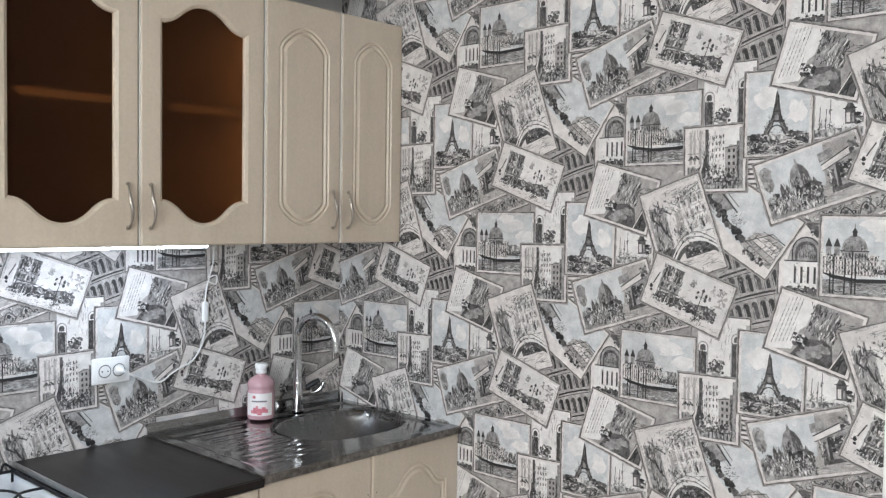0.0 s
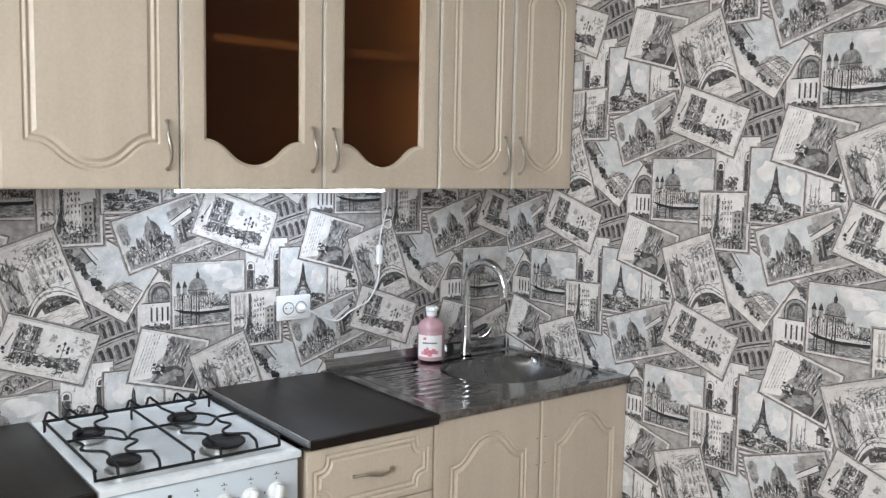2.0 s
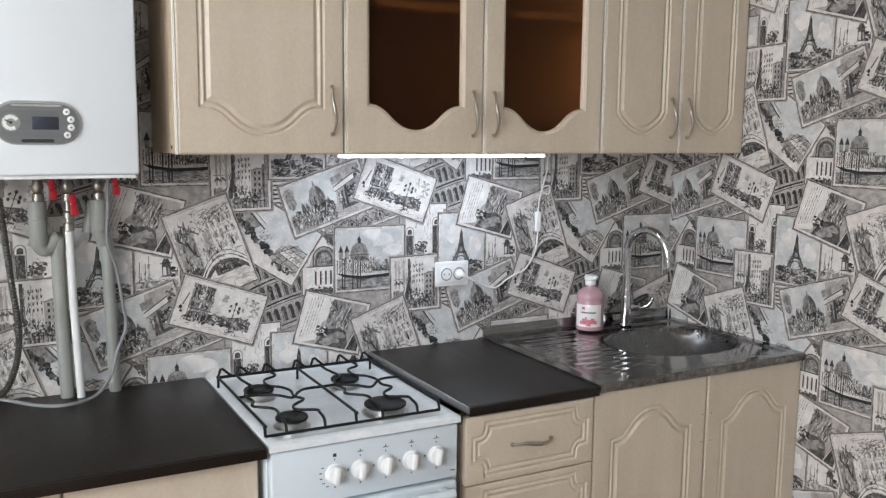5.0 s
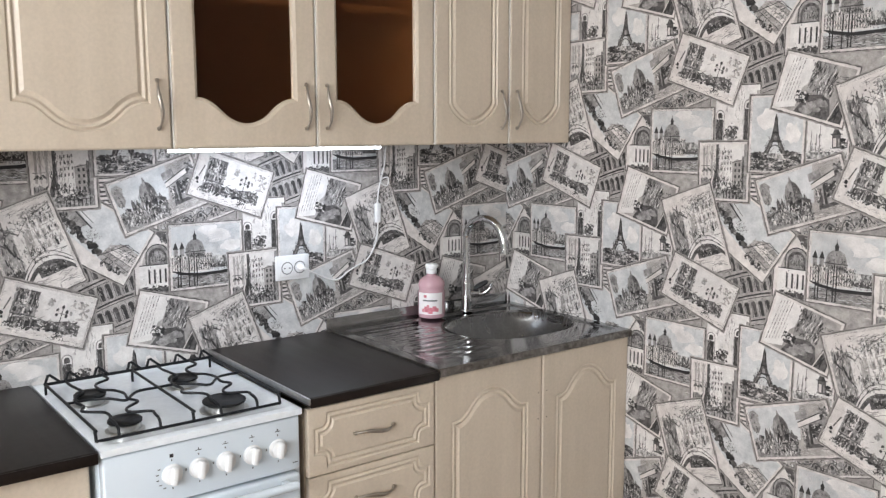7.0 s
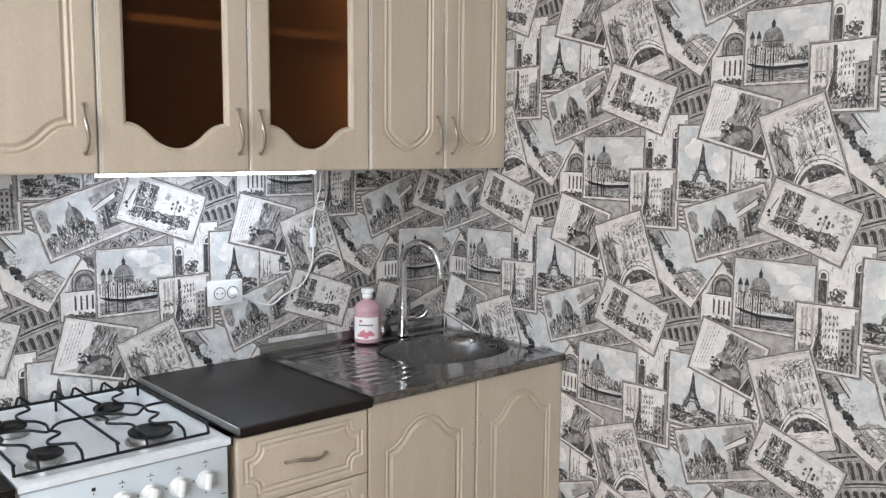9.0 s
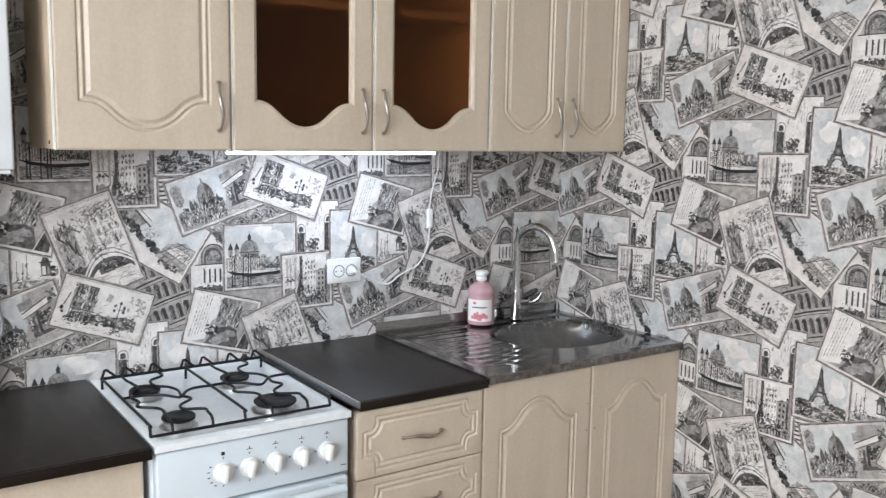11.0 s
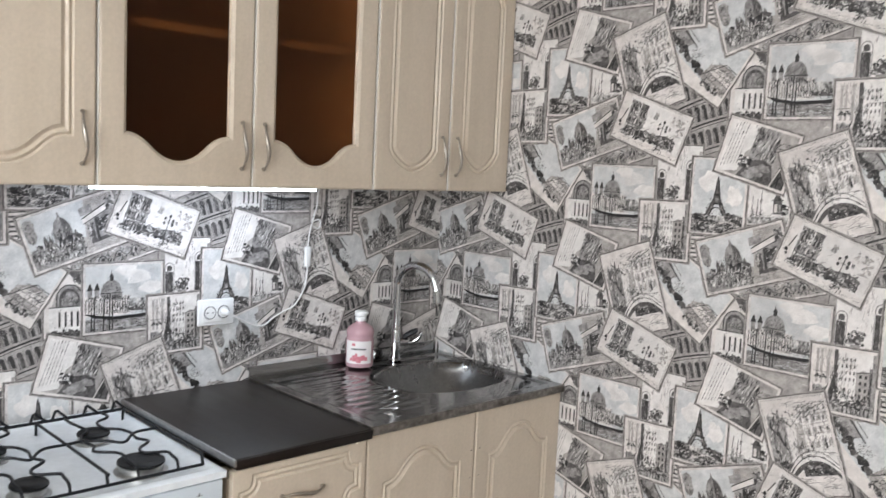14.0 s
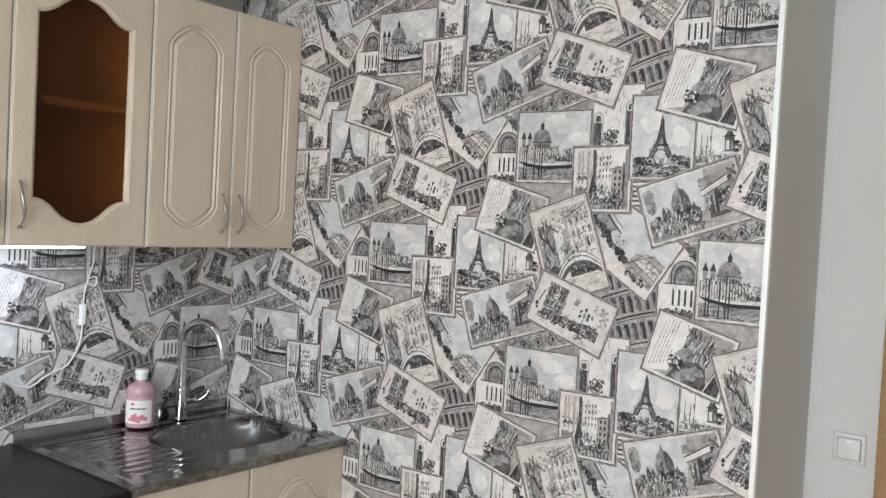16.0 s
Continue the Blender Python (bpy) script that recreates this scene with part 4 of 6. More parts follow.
def cathedral_card():
    c = Card(0.105, -0.425, 0.236, 0.138, -19.5, 0.006, True, "w_white")
    c.rect(0.0, 0.0, 0.026, 0.138, "w_paper")
    c.rect(0.0, 0.0, 0.236, 0.020, "w_paper")
    c.trees(0.175, 0.080, 0.222, 0.118, 12, 0.0075, ("w_light", "w_tan", "w_paper", "w_tan"))
    c.trees(0.120, 0.092, 0.132, 0.118, 6, 0.0060, ("w_light", "w_tan"))
    for x in (0.034, 0.068):
        c.rect(x, 0.06, x + 0.024, 0.122, "w_light")
        c.rect(x + 0.013, 0.06, x + 0.024, 0.122, "w_mid")
        for dx in (0.004, 0.0125):
            c.arch(x + dx, 0.085, 0.0055, 0.030, "w_dark")
        c.rect(x - 0.001, 0.1185, x + 0.025, 0.1225, "w_mid")
    c.rect(0.033, 0.030, 0.094, 0.084, "w_light")
    for y in (0.082, 0.056, 0.050):
        c.line(0.033, y, 0.094, y, 0.0022, "w_mid")
    c.blob(0.0635, 0.069, 0.0080, 0.0080, "w_mid", 14, 0.06)
    c.blob(0.0635, 0.069, 0.0050, 0.0050, "w_dark", 12, 0.1)
    for x in (0.038, 0.077):
        c.blob(x + 0.004, 0.068, 0.0045, 0.0075, "w_dark", 9, 0.2)
    for i in range(3):
        c.arch(0.037 + i * 0.019, 0.028, 0.013, 0.021, "w_mid")
        c.arch(0.039 + i * 0.019, 0.028, 0.009, 0.017, "w_dark")
    c.hatch(0.033, 0.032, 0.094, 0.118, 34, 0.010, 0.0026, 88, ["w_mid", "w_dark", "w_paper", "w_light", "w_mid", "w_tan"], 14)
    c.poly([(0.090, 0.028), (0.212, 0.026), (0.210, 0.056), (0.180, 0.062), (0.130, 0.050), (0.092, 0.058)], "w_mid")
    c.trees(0.092, 0.026, 0.210, 0.052, 48, 0.0072, ("w_dark", "w_busy", "w_mid", "w_mid", "w_ink", "w_light"))
    c.trees(0.180, 0.045, 0.205, 0.062, 10, 0.0070, ("w_mid", "w_light", "w_mid"))
    c.trees(0.024, 0.020, 0.090, 0.032, 24, 0.0045, ("w_dark", "w_busy", "w_mid"))
    c.line(0.158, 0.012, 0.158, 0.092, 0.0024, "w_dark")
    for dx, y in ((-0.012, 0.085), (0.012, 0.085), (0.0, 0.096), (-0.012, 0.074), (0.012, 0.074)):
        c.blob(0.158 + dx, y, 0.0042, 0.0058, "w_mid", 8, 0.2)
        c.blob(0.158 + dx, y, 0.0022, 0.0034, "w_dark", 7, 0.2)
    c.line(0.146, 0.078, 0.17, 0.078, 0.0016, "w_dark")
    c.hatch(0.150, 0.006, 0.180, 0.026, 12, 0.010, 0.0026, 80, ["w_ink", "w_dark", "w_mid"], 30)
    c.hatch(0.004, 0.006, 0.230, 0.130, 16, 0.020, 0.0040, 10, ["w_paper", "w_tan", "w_white", "w_paper"], 40)
    c.hatch(0.032, 0.032, 0.096, 0.118, 16, 0.009, 0.0026, 88, ["w_mid", "w_dark", "w_light"], 14)
    c.blob(0.013, 0.052, 0.0055, 0.0050, "w_ink")
    c.blob(0.017, 0.042, 0.0042, 0.0036, "w_ink")
    c.blob(0.032, 0.022, 0.0022, 0.0018, "w_dark")
    c.line(0.017, 0.06, 0.026, 0.095, 0.0034, "w_mid")
    c.hatch(0.03, 0.008, 0.22, 0.016, 7, 0.02, 0.0020, 0, ["w_tan", "w_white", "w_light"], 10)


for draw in (plain_card, ornament_card, arena_card, palace_card, steps_card, portal_card, wheel_card, boats_card, slope_card, basilica_card, canal_house_card, tower_card, alley_card, hill_church_card, bridge_card, cathedral_card):
    draw()

SHEET = 0.00028


def wallpaper(name, u_range, v_range, origin, place, parent, label):
    """Repeats the printed unit over a wall in half drop and cuts it at the wall's edges. place: from (along, up, out) to the room."""
    u0, u1 = u_range
    v0, v1 = v_range
    verts, faces, mats = [], [], []

    def put(poly, out, tone):
        k = len(verts)
        verts.extend((u, v, out) for u, v in poly)
        faces.append(tuple(range(k, k + len(poly))))
        mats.append(tone)

    put([(u0, v0), (u1, v0), (u1, v1), (u0, v1)], 0.0006, 0)
    for i in range(math.floor((u0 - origin[0]) / PW) - 1, math.ceil((u1 - origin[0]) / PW) + 1):
        for j in range(math.floor((v0 - origin[1]) / PH) - 4, math.ceil((v1 - origin[1]) / PH) + 5):
            du, dv = origin[0] + i * PW, origin[1] - (i % 2) * DROP + j * PH
            for layer, card in enumerate(Card.made):
                n = len(card.polys)
                for k, (poly, tone) in enumerate(card.polys):
                    pts = [(u + du, v + dv) for u, v in poly]
                    us, vs = [p[0] for p in pts], [p[1] for p in pts]
                    if max(us) <= u0 or min(us) >= u1 or max(vs) <= v0 or min(vs) >= v1:
                        continue
                    if min(us) < u0 or max(us) > u1 or min(vs) < v0 or max(vs) > v1:
                        pts = clip_to([(a - u0, b - v0) for a, b in pts], u1 - u0, v1 - v0, 0.0)
                        if not pts:
                            continue
                        pts = [(a + u0, b + v0) for a, b in pts]
                    put(pts, 0.0008 + SHEET * (layer + k / n), tone)
    me = bpy.data.meshes.new(name)
    me.from_pydata([place(*p) for p in verts], [], faces)
    me.polygons.foreach_set("material_index", mats)
    for t in TONES:
        me.materials.append(M[t])
    me.update()
    ob = new(name, me)
    ob.parent = parent
    ob["label"] = label
    return ob


PAPER = "black and white travel postcard collage wallpaper"
wallpaper("wallpaper", (0.0, END_X - 0.0095), (0.0, TOP), (1.195, 1.886), lambda u, v, o: (u, -o, v), wall_north, PAPER)
wallpaper("wallpaper", (LEFT_END, -0.0055), (0.0, 2.16), (-1.274, 1.240), lambda u, v, o: (o, u, v), wall_west, PAPER)

# ---- cabinet fronts ----


def arched(w, z0, z1, top, bottom, n=20, pointed=False):
    """Outline of a panel: straight sides, and an arch between two shoulders above and, if asked, below."""
    def f(t):
        s = 1 - abs(t)
        if pointed:
            return 0.10 + 0.90 * (1 - (1 - s) ** 1.75) if s > 0 else 0.0
        return 0.47 * (s / 0.45) ** 2 if s < 0.45 else 0.47 + 0.53 * (1 - (1 - (s - 0.45) / 0.55) ** 2.2)

    pts = []
    for i in range(9):
        pts.append((w / 2, z0 + (z1 - z0) * i / 9))
    for i in range(n + 1):
        t = 1 - 2 * i / n
        pts.append((w / 2 * t, z1 + top * f(t)))
    for i in range(1, 9):
        pts.append((-w / 2, z1 - (z1 - z0) * i / 9))
    for i in range(n + 1):
        t = -1 + 2 * i / n
        if i == n:
            continue
        pts.append((w / 2 * t, z0 - bottom * f(t)))
    return pts


def notched(w, z0, z1, cut=0.034, n=8):
    """Outline of a drawer panel: a rectangle whose corners step in with a hollow curve."""
    pts = []
    corners = ((w / 2, z1, -1, -1), (-w / 2, z1, 1, -1), (-w / 2, z0, 1, 1), (w / 2, z0, -1, 1))
    for k, (cx, cz, sx, sz) in enumerate(corners):
        arc = [(cx + sx * cut * math.sin(a), cz + sz * cut * math.cos(a)) for a in [math.pi / 2 * i / n for i in range(n + 1)]]
        if k % 2:
            arc.reverse()
        pts += arc
    out = []
    for i, p in enumerate(pts):
        q = pts[(i + 1) % len(pts)]
        d = math.hypot(q[0] - p[0], q[1] - p[1])
        m = max(1, int(d / 0.02))
        out += [(p[0] + (q[0] - p[0]) * s / m, p[1] + (q[1] - p[1]) * s / m) for s in range(m)]
    return out


def grown(path, d):
    """The outline moved outwards by d."""
    n = len(path)
    area = sum(path[i][0] * path[(i + 1) % n][1] - path[(i + 1) % n][0] * path[i][1] for i in range(n))
    s = 1 if area > 0 else -1
    out = []
    for i in range(n):
        a, b, c = path[i - 1], path[i], path[(i + 1) % n]
        n1 = Vector((b[1] - a[1], a[0] - b[0])).normalized() * s
        n2 = Vector((c[1] - b[1], b[0] - c[0])).normalized() * s
        m = n1 + n2
        m = m / max(m.length_squared / 2, 0.7) if m.length > 1e-6 else n1
        out.append((b[0] + m.x * d, b[1] + m.y * d))
    return out


def framed(path, w, z0, z1):
    """For each point of the outline its partner on the door's rectangle, with the corners kept."""
    cz = (z0 + z1) / 2
    out, last = [], None
    for x, z in path:
        a = math.atan2(z - cz, x)
        if last is not None:
            while a < last - math.pi:
                a += 2 * math.pi
            a = max(a, last + 1e-4)
        last = a
        k = min((w / 2) / max(abs(math.cos(a)), 1e-6), ((z1 - z0) / 2) / max(abs(math.sin(a)), 1e-6))
        out.append((k * math.cos(a), cz + k * math.sin(a)))
    for corner in ((w / 2, z1), (-w / 2, z1), (-w / 2, z0), (w / 2, z0)):
        i = min(range(len(out)), key=lambda j: (out[j][0] - corner[0]) ** 2 + (out[j][1] - corner[1]) ** 2)
        out[i] = corner
    return out


def squared(path, w, z0, z1):
    """Partners on the rectangle by the nearer side, for panels with hollow corners."""
    cz, h = (z0 + z1) / 2, z1 - z0
    out = []
    for x, z in grown(path, 0.0205):
        ds, dt = w / 2 - abs(x), h / 2 - abs(z - cz)
        if abs(ds - dt) < 0.0012:
            out.append((math.copysign(w / 2, x), cz + math.copysign(h / 2, z - cz)))
        else:
            out.append((math.copysign(w / 2, x), z) if ds < dt else (x, cz + math.copysign(h / 2, z - cz)))
    return out


def front(width, z0, z1, path, y_mid, x_front, thick=0.017, hole=False, deep=1.0, hollow=False):
    """A routed door or drawer front facing +x. With a hole, the panel is cut out for glass."""
    rect = squared(path, width, z0, z1) if hollow else framed(path, width, z0, z1)
    cz = (z0 + z1) / 2
    inner = lambda e: [(x * (1 - 2 * e / width), cz + (z - cz) * (1 - 2 * e / (z1 - z0))) for x, z in rect]
    k = 0.7 if hollow else 1.0
    loops = [(rect, -thick), (rect, -0.0062 * k), (inner(0.0010 * k), -0.0033 * k), (inner(0.0032 * k), -0.0010 * k), (inner(0.0066 * k), 0.0)]
    if hole:
        loops += [(grown(path, 0.009), 0.0), (grown(path, 0.006), -0.0018), (grown(path, 0.002), -0.004), (path, -0.0065), (path, -thick)]
    else:
        loops += [(grown(path, 0.0205), 0.0), (grown(path, 0.0168), -0.0046), (grown(path, 0.0146), -0.0046), (grown(path, 0.0100), -0.0006),
                  (grown(path, 0.0078), -0.0006), (grown(path, 0.0030), -0.0056), (grown(path, 0.0006), -0.0056), (grown(path, -0.0040 if hollow else -0.0085), 0.0)]
    bm = bmesh.new()
    rings = [[bm.verts.new((x_front + (d * deep if d > -0.007 else d), y_mid + x, z)) for x, z in ring] for ring, d in loops]
    n = len(path)
    pairs = list(zip(rings, rings[1:])) + ([(rings[-1], rings[0])] if hole else [])
    for a, b in pairs:
        for i in range(n):
            bm.faces.new((a[i], a[(i + 1) % n], b[(i + 1) % n], b[i]))
    if not hole:
        bm.faces.new(rings[0])
        bm.faces.new(rings[-1])
    return bm


def bow_handle(y, z, x, upright=True, span=0.118):
    """A slender bow handle standing off a front."""
    pts = []
    for i in range(17):
        t = i / 16
        s = (t - 0.5) * span
        out = 0.004 + 0.019 * math.sin(math.pi * t) ** 0.8
        side = 0.004 * math.sin(2 * math.pi * t)
        pts.append((x + out, y + side, z + s) if upright else (x + out, y + s, z + side))
    bm = tube(pts, lambda t: 0.0021 + 0.0034 * math.sin(math.pi * t) ** 1.4, 10)
    for e in (-1, 1):
        c = (x, y, z + e * (span / 2 - 0.002)) if upright else (x, y + e * (span / 2 - 0.002), z)
        lathe([(0.0052, 0), (0.0052, 0.003), (0.0034, 0.008)], c, "x", 14, bm)
    return bm


# ---- wall cabinets ----
UZ0, UZ1, UX = 1.463, 2.195, 0.322


def wall_cabinet(y0, y1, doors, label, group="wall cabinets"):
    unit = thing("wall_cabinet", label, "cabinet", group)
    xb = UX - 0.019
    for name, b in (("side_panel", (y0, y0 + 0.016, UZ0, UZ1)), ("side_panel", (y1 - 0.016, y1, UZ0, UZ1)), ("bottom_panel", (y0 + 0.0165, y1 - 0.0165, UZ0 + 0.001, UZ0 + 0.017)), ("top_panel", (y0 + 0.0165, y1 - 0.0165, UZ1 - 0.017, UZ1 - 0.001))):
        part(name, box(0.008, xb, *b, 0.001), M["carcass"], unit)
    # back and shelf wear the shade-darkened tone, the side panels don't
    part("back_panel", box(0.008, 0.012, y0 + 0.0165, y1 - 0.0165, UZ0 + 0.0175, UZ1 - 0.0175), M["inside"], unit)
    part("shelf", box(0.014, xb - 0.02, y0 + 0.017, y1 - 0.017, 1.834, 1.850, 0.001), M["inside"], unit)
    part("shelf_edge", box(xb - 0.0199, xb - 0.018, y0 + 0.017, y1 - 0.017, 1.833, 1.852), M["shelf_edge"], unit)
    part("edge_band", box(xb, xb + 0.0012, y0, y0 + 0.016, UZ0, UZ1), M["edge"], unit)
    for d0, d1, glazed, handle_side in doors:
        w = d1 - d0 - 0.0042
        mid = (d0 + d1) / 2 + 0.0006
        inset = 0.065 if glazed else (0.069 if w > 0.34 else 0.068)
        slim = w < 0.34
        path = arched(w - 2 * inset, 1.588, 2.048 if slim else 2.060, 0.054 if slim else 0.058, 0.052 if slim else 0.064, pointed=slim)
        leaf = part("door", front(w, UZ0 - 0.001, UZ1 + 0.001, path, mid, UX, hole=glazed), M["front"], unit, smooth=14)
        part("edge_strip", box(UX - 0.016, UX - 0.0012, mid - w / 2 - 0.0017, mid - w / 2 - 0.0001, UZ0, UZ1), M["edge"], leaf, "white edge band on the door's side")
        if glazed:
            g = grown(path, 0.012)
            bm = bmesh.new()
            rings = [[bm.verts.new((UX - 0.017 - e, mid + x, z)) for x, z in g] for e in (0.0005, 0.0045)]
            bm.faces.new(rings[0])
            bm.faces.new(rings[1])
            for i in range(len(g)):
                bm.faces.new((rings[0][i], rings[0][(i + 1) % len(g)], rings[1][(i + 1) % len(g)], rings[1][i]))
            pane = part("pane", bm, M["amber"], leaf, "brown tinted glass pane", smooth=0)
            pane.visible_shadow = False
        hy = d1 - 0.033 if handle_side > 0 else d0 + 0.031
        part("handle", bow_handle(hy, 1.568, UX), M["nickel"], leaf, "satin metal bow handle")
    return unit


wall_cabinet(-1.774, -1.368, [(-1.774, -1.368, False, 1)], "beige wall cabinet with one routed arched door")
wall_cabinet(-1.367, -0.5745, [(-1.367, -0.970, True, 1), (-0.970, -0.5745, True, -1)], "beige wall cabinet with two brown glazed doors")
wall_cabinet(-0.5735, -0.006, [(-0.5735, -0.279, False, 1), (-0.279, -0.006, False, -1)], "beige wall cabinet with two narrow routed doors")

for y, x in ((-1.7745, 0.27),):
    tagged(part("cover_screw", lathe([(0.0045, -0.0015), (0.0045, 0.0), (0.003, 0.0008)], (x, y, 1.478), "y", 12), M["print_dark"]), "small dark screw head in the cabinet side", "screw")

strip = thing("led_strip", "lit white strip light under the wall cabinet", "lamp")
part("profile", box(0.190, 0.214, -1.341, -0.688, 1.4580, 1.4625, 0.001), M["plastic"], strip)
part("diffuser", box(0.193, 0.211, -1.336, -0.693, 1.4500, 1.4579, 0.0015), M["led"], strip)

# ---- base units ----
BX, BZ = 0.598, 0.815


def base_unit(y0, y1, label, name="base_cabinet", face=BX):
    unit = thing(name, label, "cabinet", "base cabinets")
    xb = face - 0.019
    for name, b in (("side_panel", (0.03, xb, y0, y0 + 0.016, 0.10, BZ)), ("side_panel", (0.03, xb, y1 - 0.016, y1, 0.10, BZ)), ("bottom_panel", (0.03, xb, y0 + 0.0165, y1 - 0.0165, 0.10, 0.116)), ("back_panel", (0.03, 0.034, y0 + 0.0165, y1 - 0.0165, 0.1165, BZ)), ("top_rail", (xb - 0.08, xb, y0 + 0.0165, y1 - 0.0165, BZ - 0.016, BZ))):
        part(name, box(*b), M["carcass"], unit)
    part("plinth", box(0.03, BX - 0.06, y0 + 0.002, y1 - 0.002, 0.0, 0.0995), M["carcass"], unit)
    return unit


def base_door(unit, y0, y1, handle_side, face=BX, shoulder=0.692):
    w = y1 - y0 - 0.003
    path = arched(w - 0.150, 0.20, shoulder + 0.004, 0.072, 0.0)
    leaf = part("door", front(w, 0.105, BZ + (0.034 if face == BX else 0.002), path, (y0 + y1) / 2, face), M["front"], unit, smooth=14)
    hy = y1 - 0.034 if handle_side > 0 else y0 + 0.034
    return leaf, hy


sink_unit = base_unit(-0.785, -0.003, "beige base cabinet with two routed doors under the sink")
for y0, y1 in ((-0.785, -0.385), (-0.385, -0.003)):
    leaf, hy = base_door(sink_unit, y0, y1, 0)
    for z in (0.735, 0.655):
        part("screw_hole", lathe([(0.0019, 0.0), (0.0019, 0.0006)], (BX, (y1 - 0.016) if y1 < -0.3 else (y0 + 0.018), z), "x", 10), M["print_dark"], leaf)

drawer_unit = base_unit(-1.172, -0.786, "beige drawer cabinet beside the stove", "drawer_cabinet")
for z0, z1 in ((0.666, BZ + 0.024), (0.503, 0.663), (0.105, 0.500)):
    w = 0.382
    path = notched(w - 0.072, z0 + 0.036, z1 - 0.036)
    leaf = part("drawer_front", front(w, z0, z1, path, -0.980, BX + 0.004, deep=0.7, hollow=True), M["front"], drawer_unit, smooth=14)
    part("handle", bow_handle(-0.982, (z0 + z1) / 2, BX + 0.004, False), M["nickel"], leaf, "satin metal bow handle")

for y0, y1 in ((-2.06, -1.668), (-2.465, -2.062)):
    unit = base_unit(y0, y1, "beige base cabinet under the dark worktop", face=0.570)
    leaf, hy = base_door(unit, y0, y1, 1, 0.570, 0.62)
    part("handle", bow_handle(hy, 0.60, 0.570), M["nickel"], leaf, "satin metal bow handle")


def worktop(y0, y1, label, z=0.850, low=0.0185):
    t = thing("worktop", label, "worktop")
    part("slab", box(0.006, 0.606, y0, y1, BZ + low, z, 0.004, 3), M["worktop"], t)
    part("front_edge", box(0.6065, 0.6105, y0, y1, BZ + low + 0.0005, z - 0.0015, 0.0015), M["worktop_edge"], t)
    return t


worktop(-2.50, -1.6615, "dark wenge laminate worktop beside the stove", 0.850, 0.009)
wt = worktop(-1.166, -0.777, "dark wenge laminate worktop between stove and sink", 0.868, 0.028)
part("end_strip", box(0.008, 0.6125, -1.1725, -1.1665, 0.8520, 0.8690, 0.002), M["alu"], wt, "pale end strip")

# ---- sink ----
sink = thing("sink", "stained stainless steel sink with drainer", "sink")
SX0, SX1, SY0, SY1, SZ = 0.012, 0.606, -0.776, -0.006, 0.873


def sink_height(x, y):
    """Drop of the sink's top: bowl, drainer grooves and the pressed well."""
    dx, dy = (x - 0.290) / 0.168, (y + 0.2415) / 0.2165
    r = (abs(dx) ** 2.5 + abs(dy) ** 2.5) ** (1 / 2.5)
    drop = 0.0
    if r < 0.9995:
        drop = 0.010 + 0.140 * min(1.0, ((1 - r) / 0.50)) ** 0.62
    else:
        well = min(x - SX0 - 0.05, SX1 - 0.035 - x, y - SY0 - 0.035, SY1 - 0.03 - y)
        drop = 0.006 * max(0.0, min(1.0, well / 0.012)) + 0.004 * max(0.0, 1 - (r - 1) / 0.09)
        if -0.70 < y < -0.475 and 0.10 < x < 0.52:
            k = min((y + 0.70) / 0.03, (-0.475 - y) / 0.03, 1)
            drop += 0.0011 * k * math.sin((x - 0.10) / 0.42 * math.pi * 2 * 9)
    return drop


bm = bmesh.new()
NX, NY = 120, 150
grid = []
for i in range(NX + 1):
    row = []
    for j in range(NY + 1):
        x, y = SX0 + (SX1 - SX0) * i / NX, SY0 + (SY1 - SY0) * j / NY
        dx, dy = (x - 0.290) / 0.168, (y + 0.2415) / 0.2165
        r = (abs(dx) ** 2.5 + abs(dy) ** 2.5) ** (1 / 2.5)
        if abs(r - 1) < 0.018:
            x, y = 0.290 + dx / r * 0.168, -0.2415 + dy / r * 0.2165
        row.append(bm.verts.new((x, y, SZ - sink_height(x, y))))
    grid.append(row)
for i in range(NX):
    for j in range(NY):
        bm.faces.new((grid[i][j], grid[i + 1][j], grid[i + 1][j + 1], grid[i][j + 1]))
for f in bm.faces:
    f.material_index = 1 if f.calc_center_median().z < SZ - 0.02 else 0
top = part("sink_top", bm, [M["steel"], M["bowl"]], sink, smooth=True)
bm = bmesh.new()
profile = [(SX1, SZ), (SX1 + 0.004, SZ - 0.002), (SX1 + 0.006, SZ - 0.007), (SX1 + 0.006, BZ + 0.036), (SX1 + 0.003, BZ + 0.036), (SX1 + 0.003, SZ - 0.009), (SX1, SZ - 0.003)]
ends = [[bm.verts.new((x, y, z)) for x, z in profile] for y in (SY0, SY1)]
for i in range(len(profile)):
    k = (i + 1) % len(profile)
    bm.faces.new((ends[0][i], ends[0][k], ends[1][k], ends[1][i]))
bm.faces.new(ends[0])
bm.faces.new(ends[1])
part("front_skirt", bm, M["steel_worn"], sink, "stained steel front skirt")
part("side_skirt", box(SX0, SX1, SY0 - 0.003, SY0, SZ - 0.006, SZ, 0.001), M["steel_worn"], sink)
bm = bmesh.new()
lip = [(SX0 + 0.002, SZ - 0.002), (SX0 + 0.0, SZ + 0.030), (SX0 - 0.002, SZ + 0.033), (SX0 - 0.005, SZ + 0.032), (SX0 - 0.005, SZ - 0.002)]
ends = [[bm.verts.new((x, y, z)) for x, z in lip] for y in (SY0, SY1)]
for i in range(len(lip)):
    k = (i + 1) % len(lip)
    bm.faces.new((ends[0][i], ends[0][k], ends[1][k], ends[1][i]))
bm.faces.new(ends[0])
bm.faces.new(ends[1])
part("upstand", bm, M["steel"], sink)
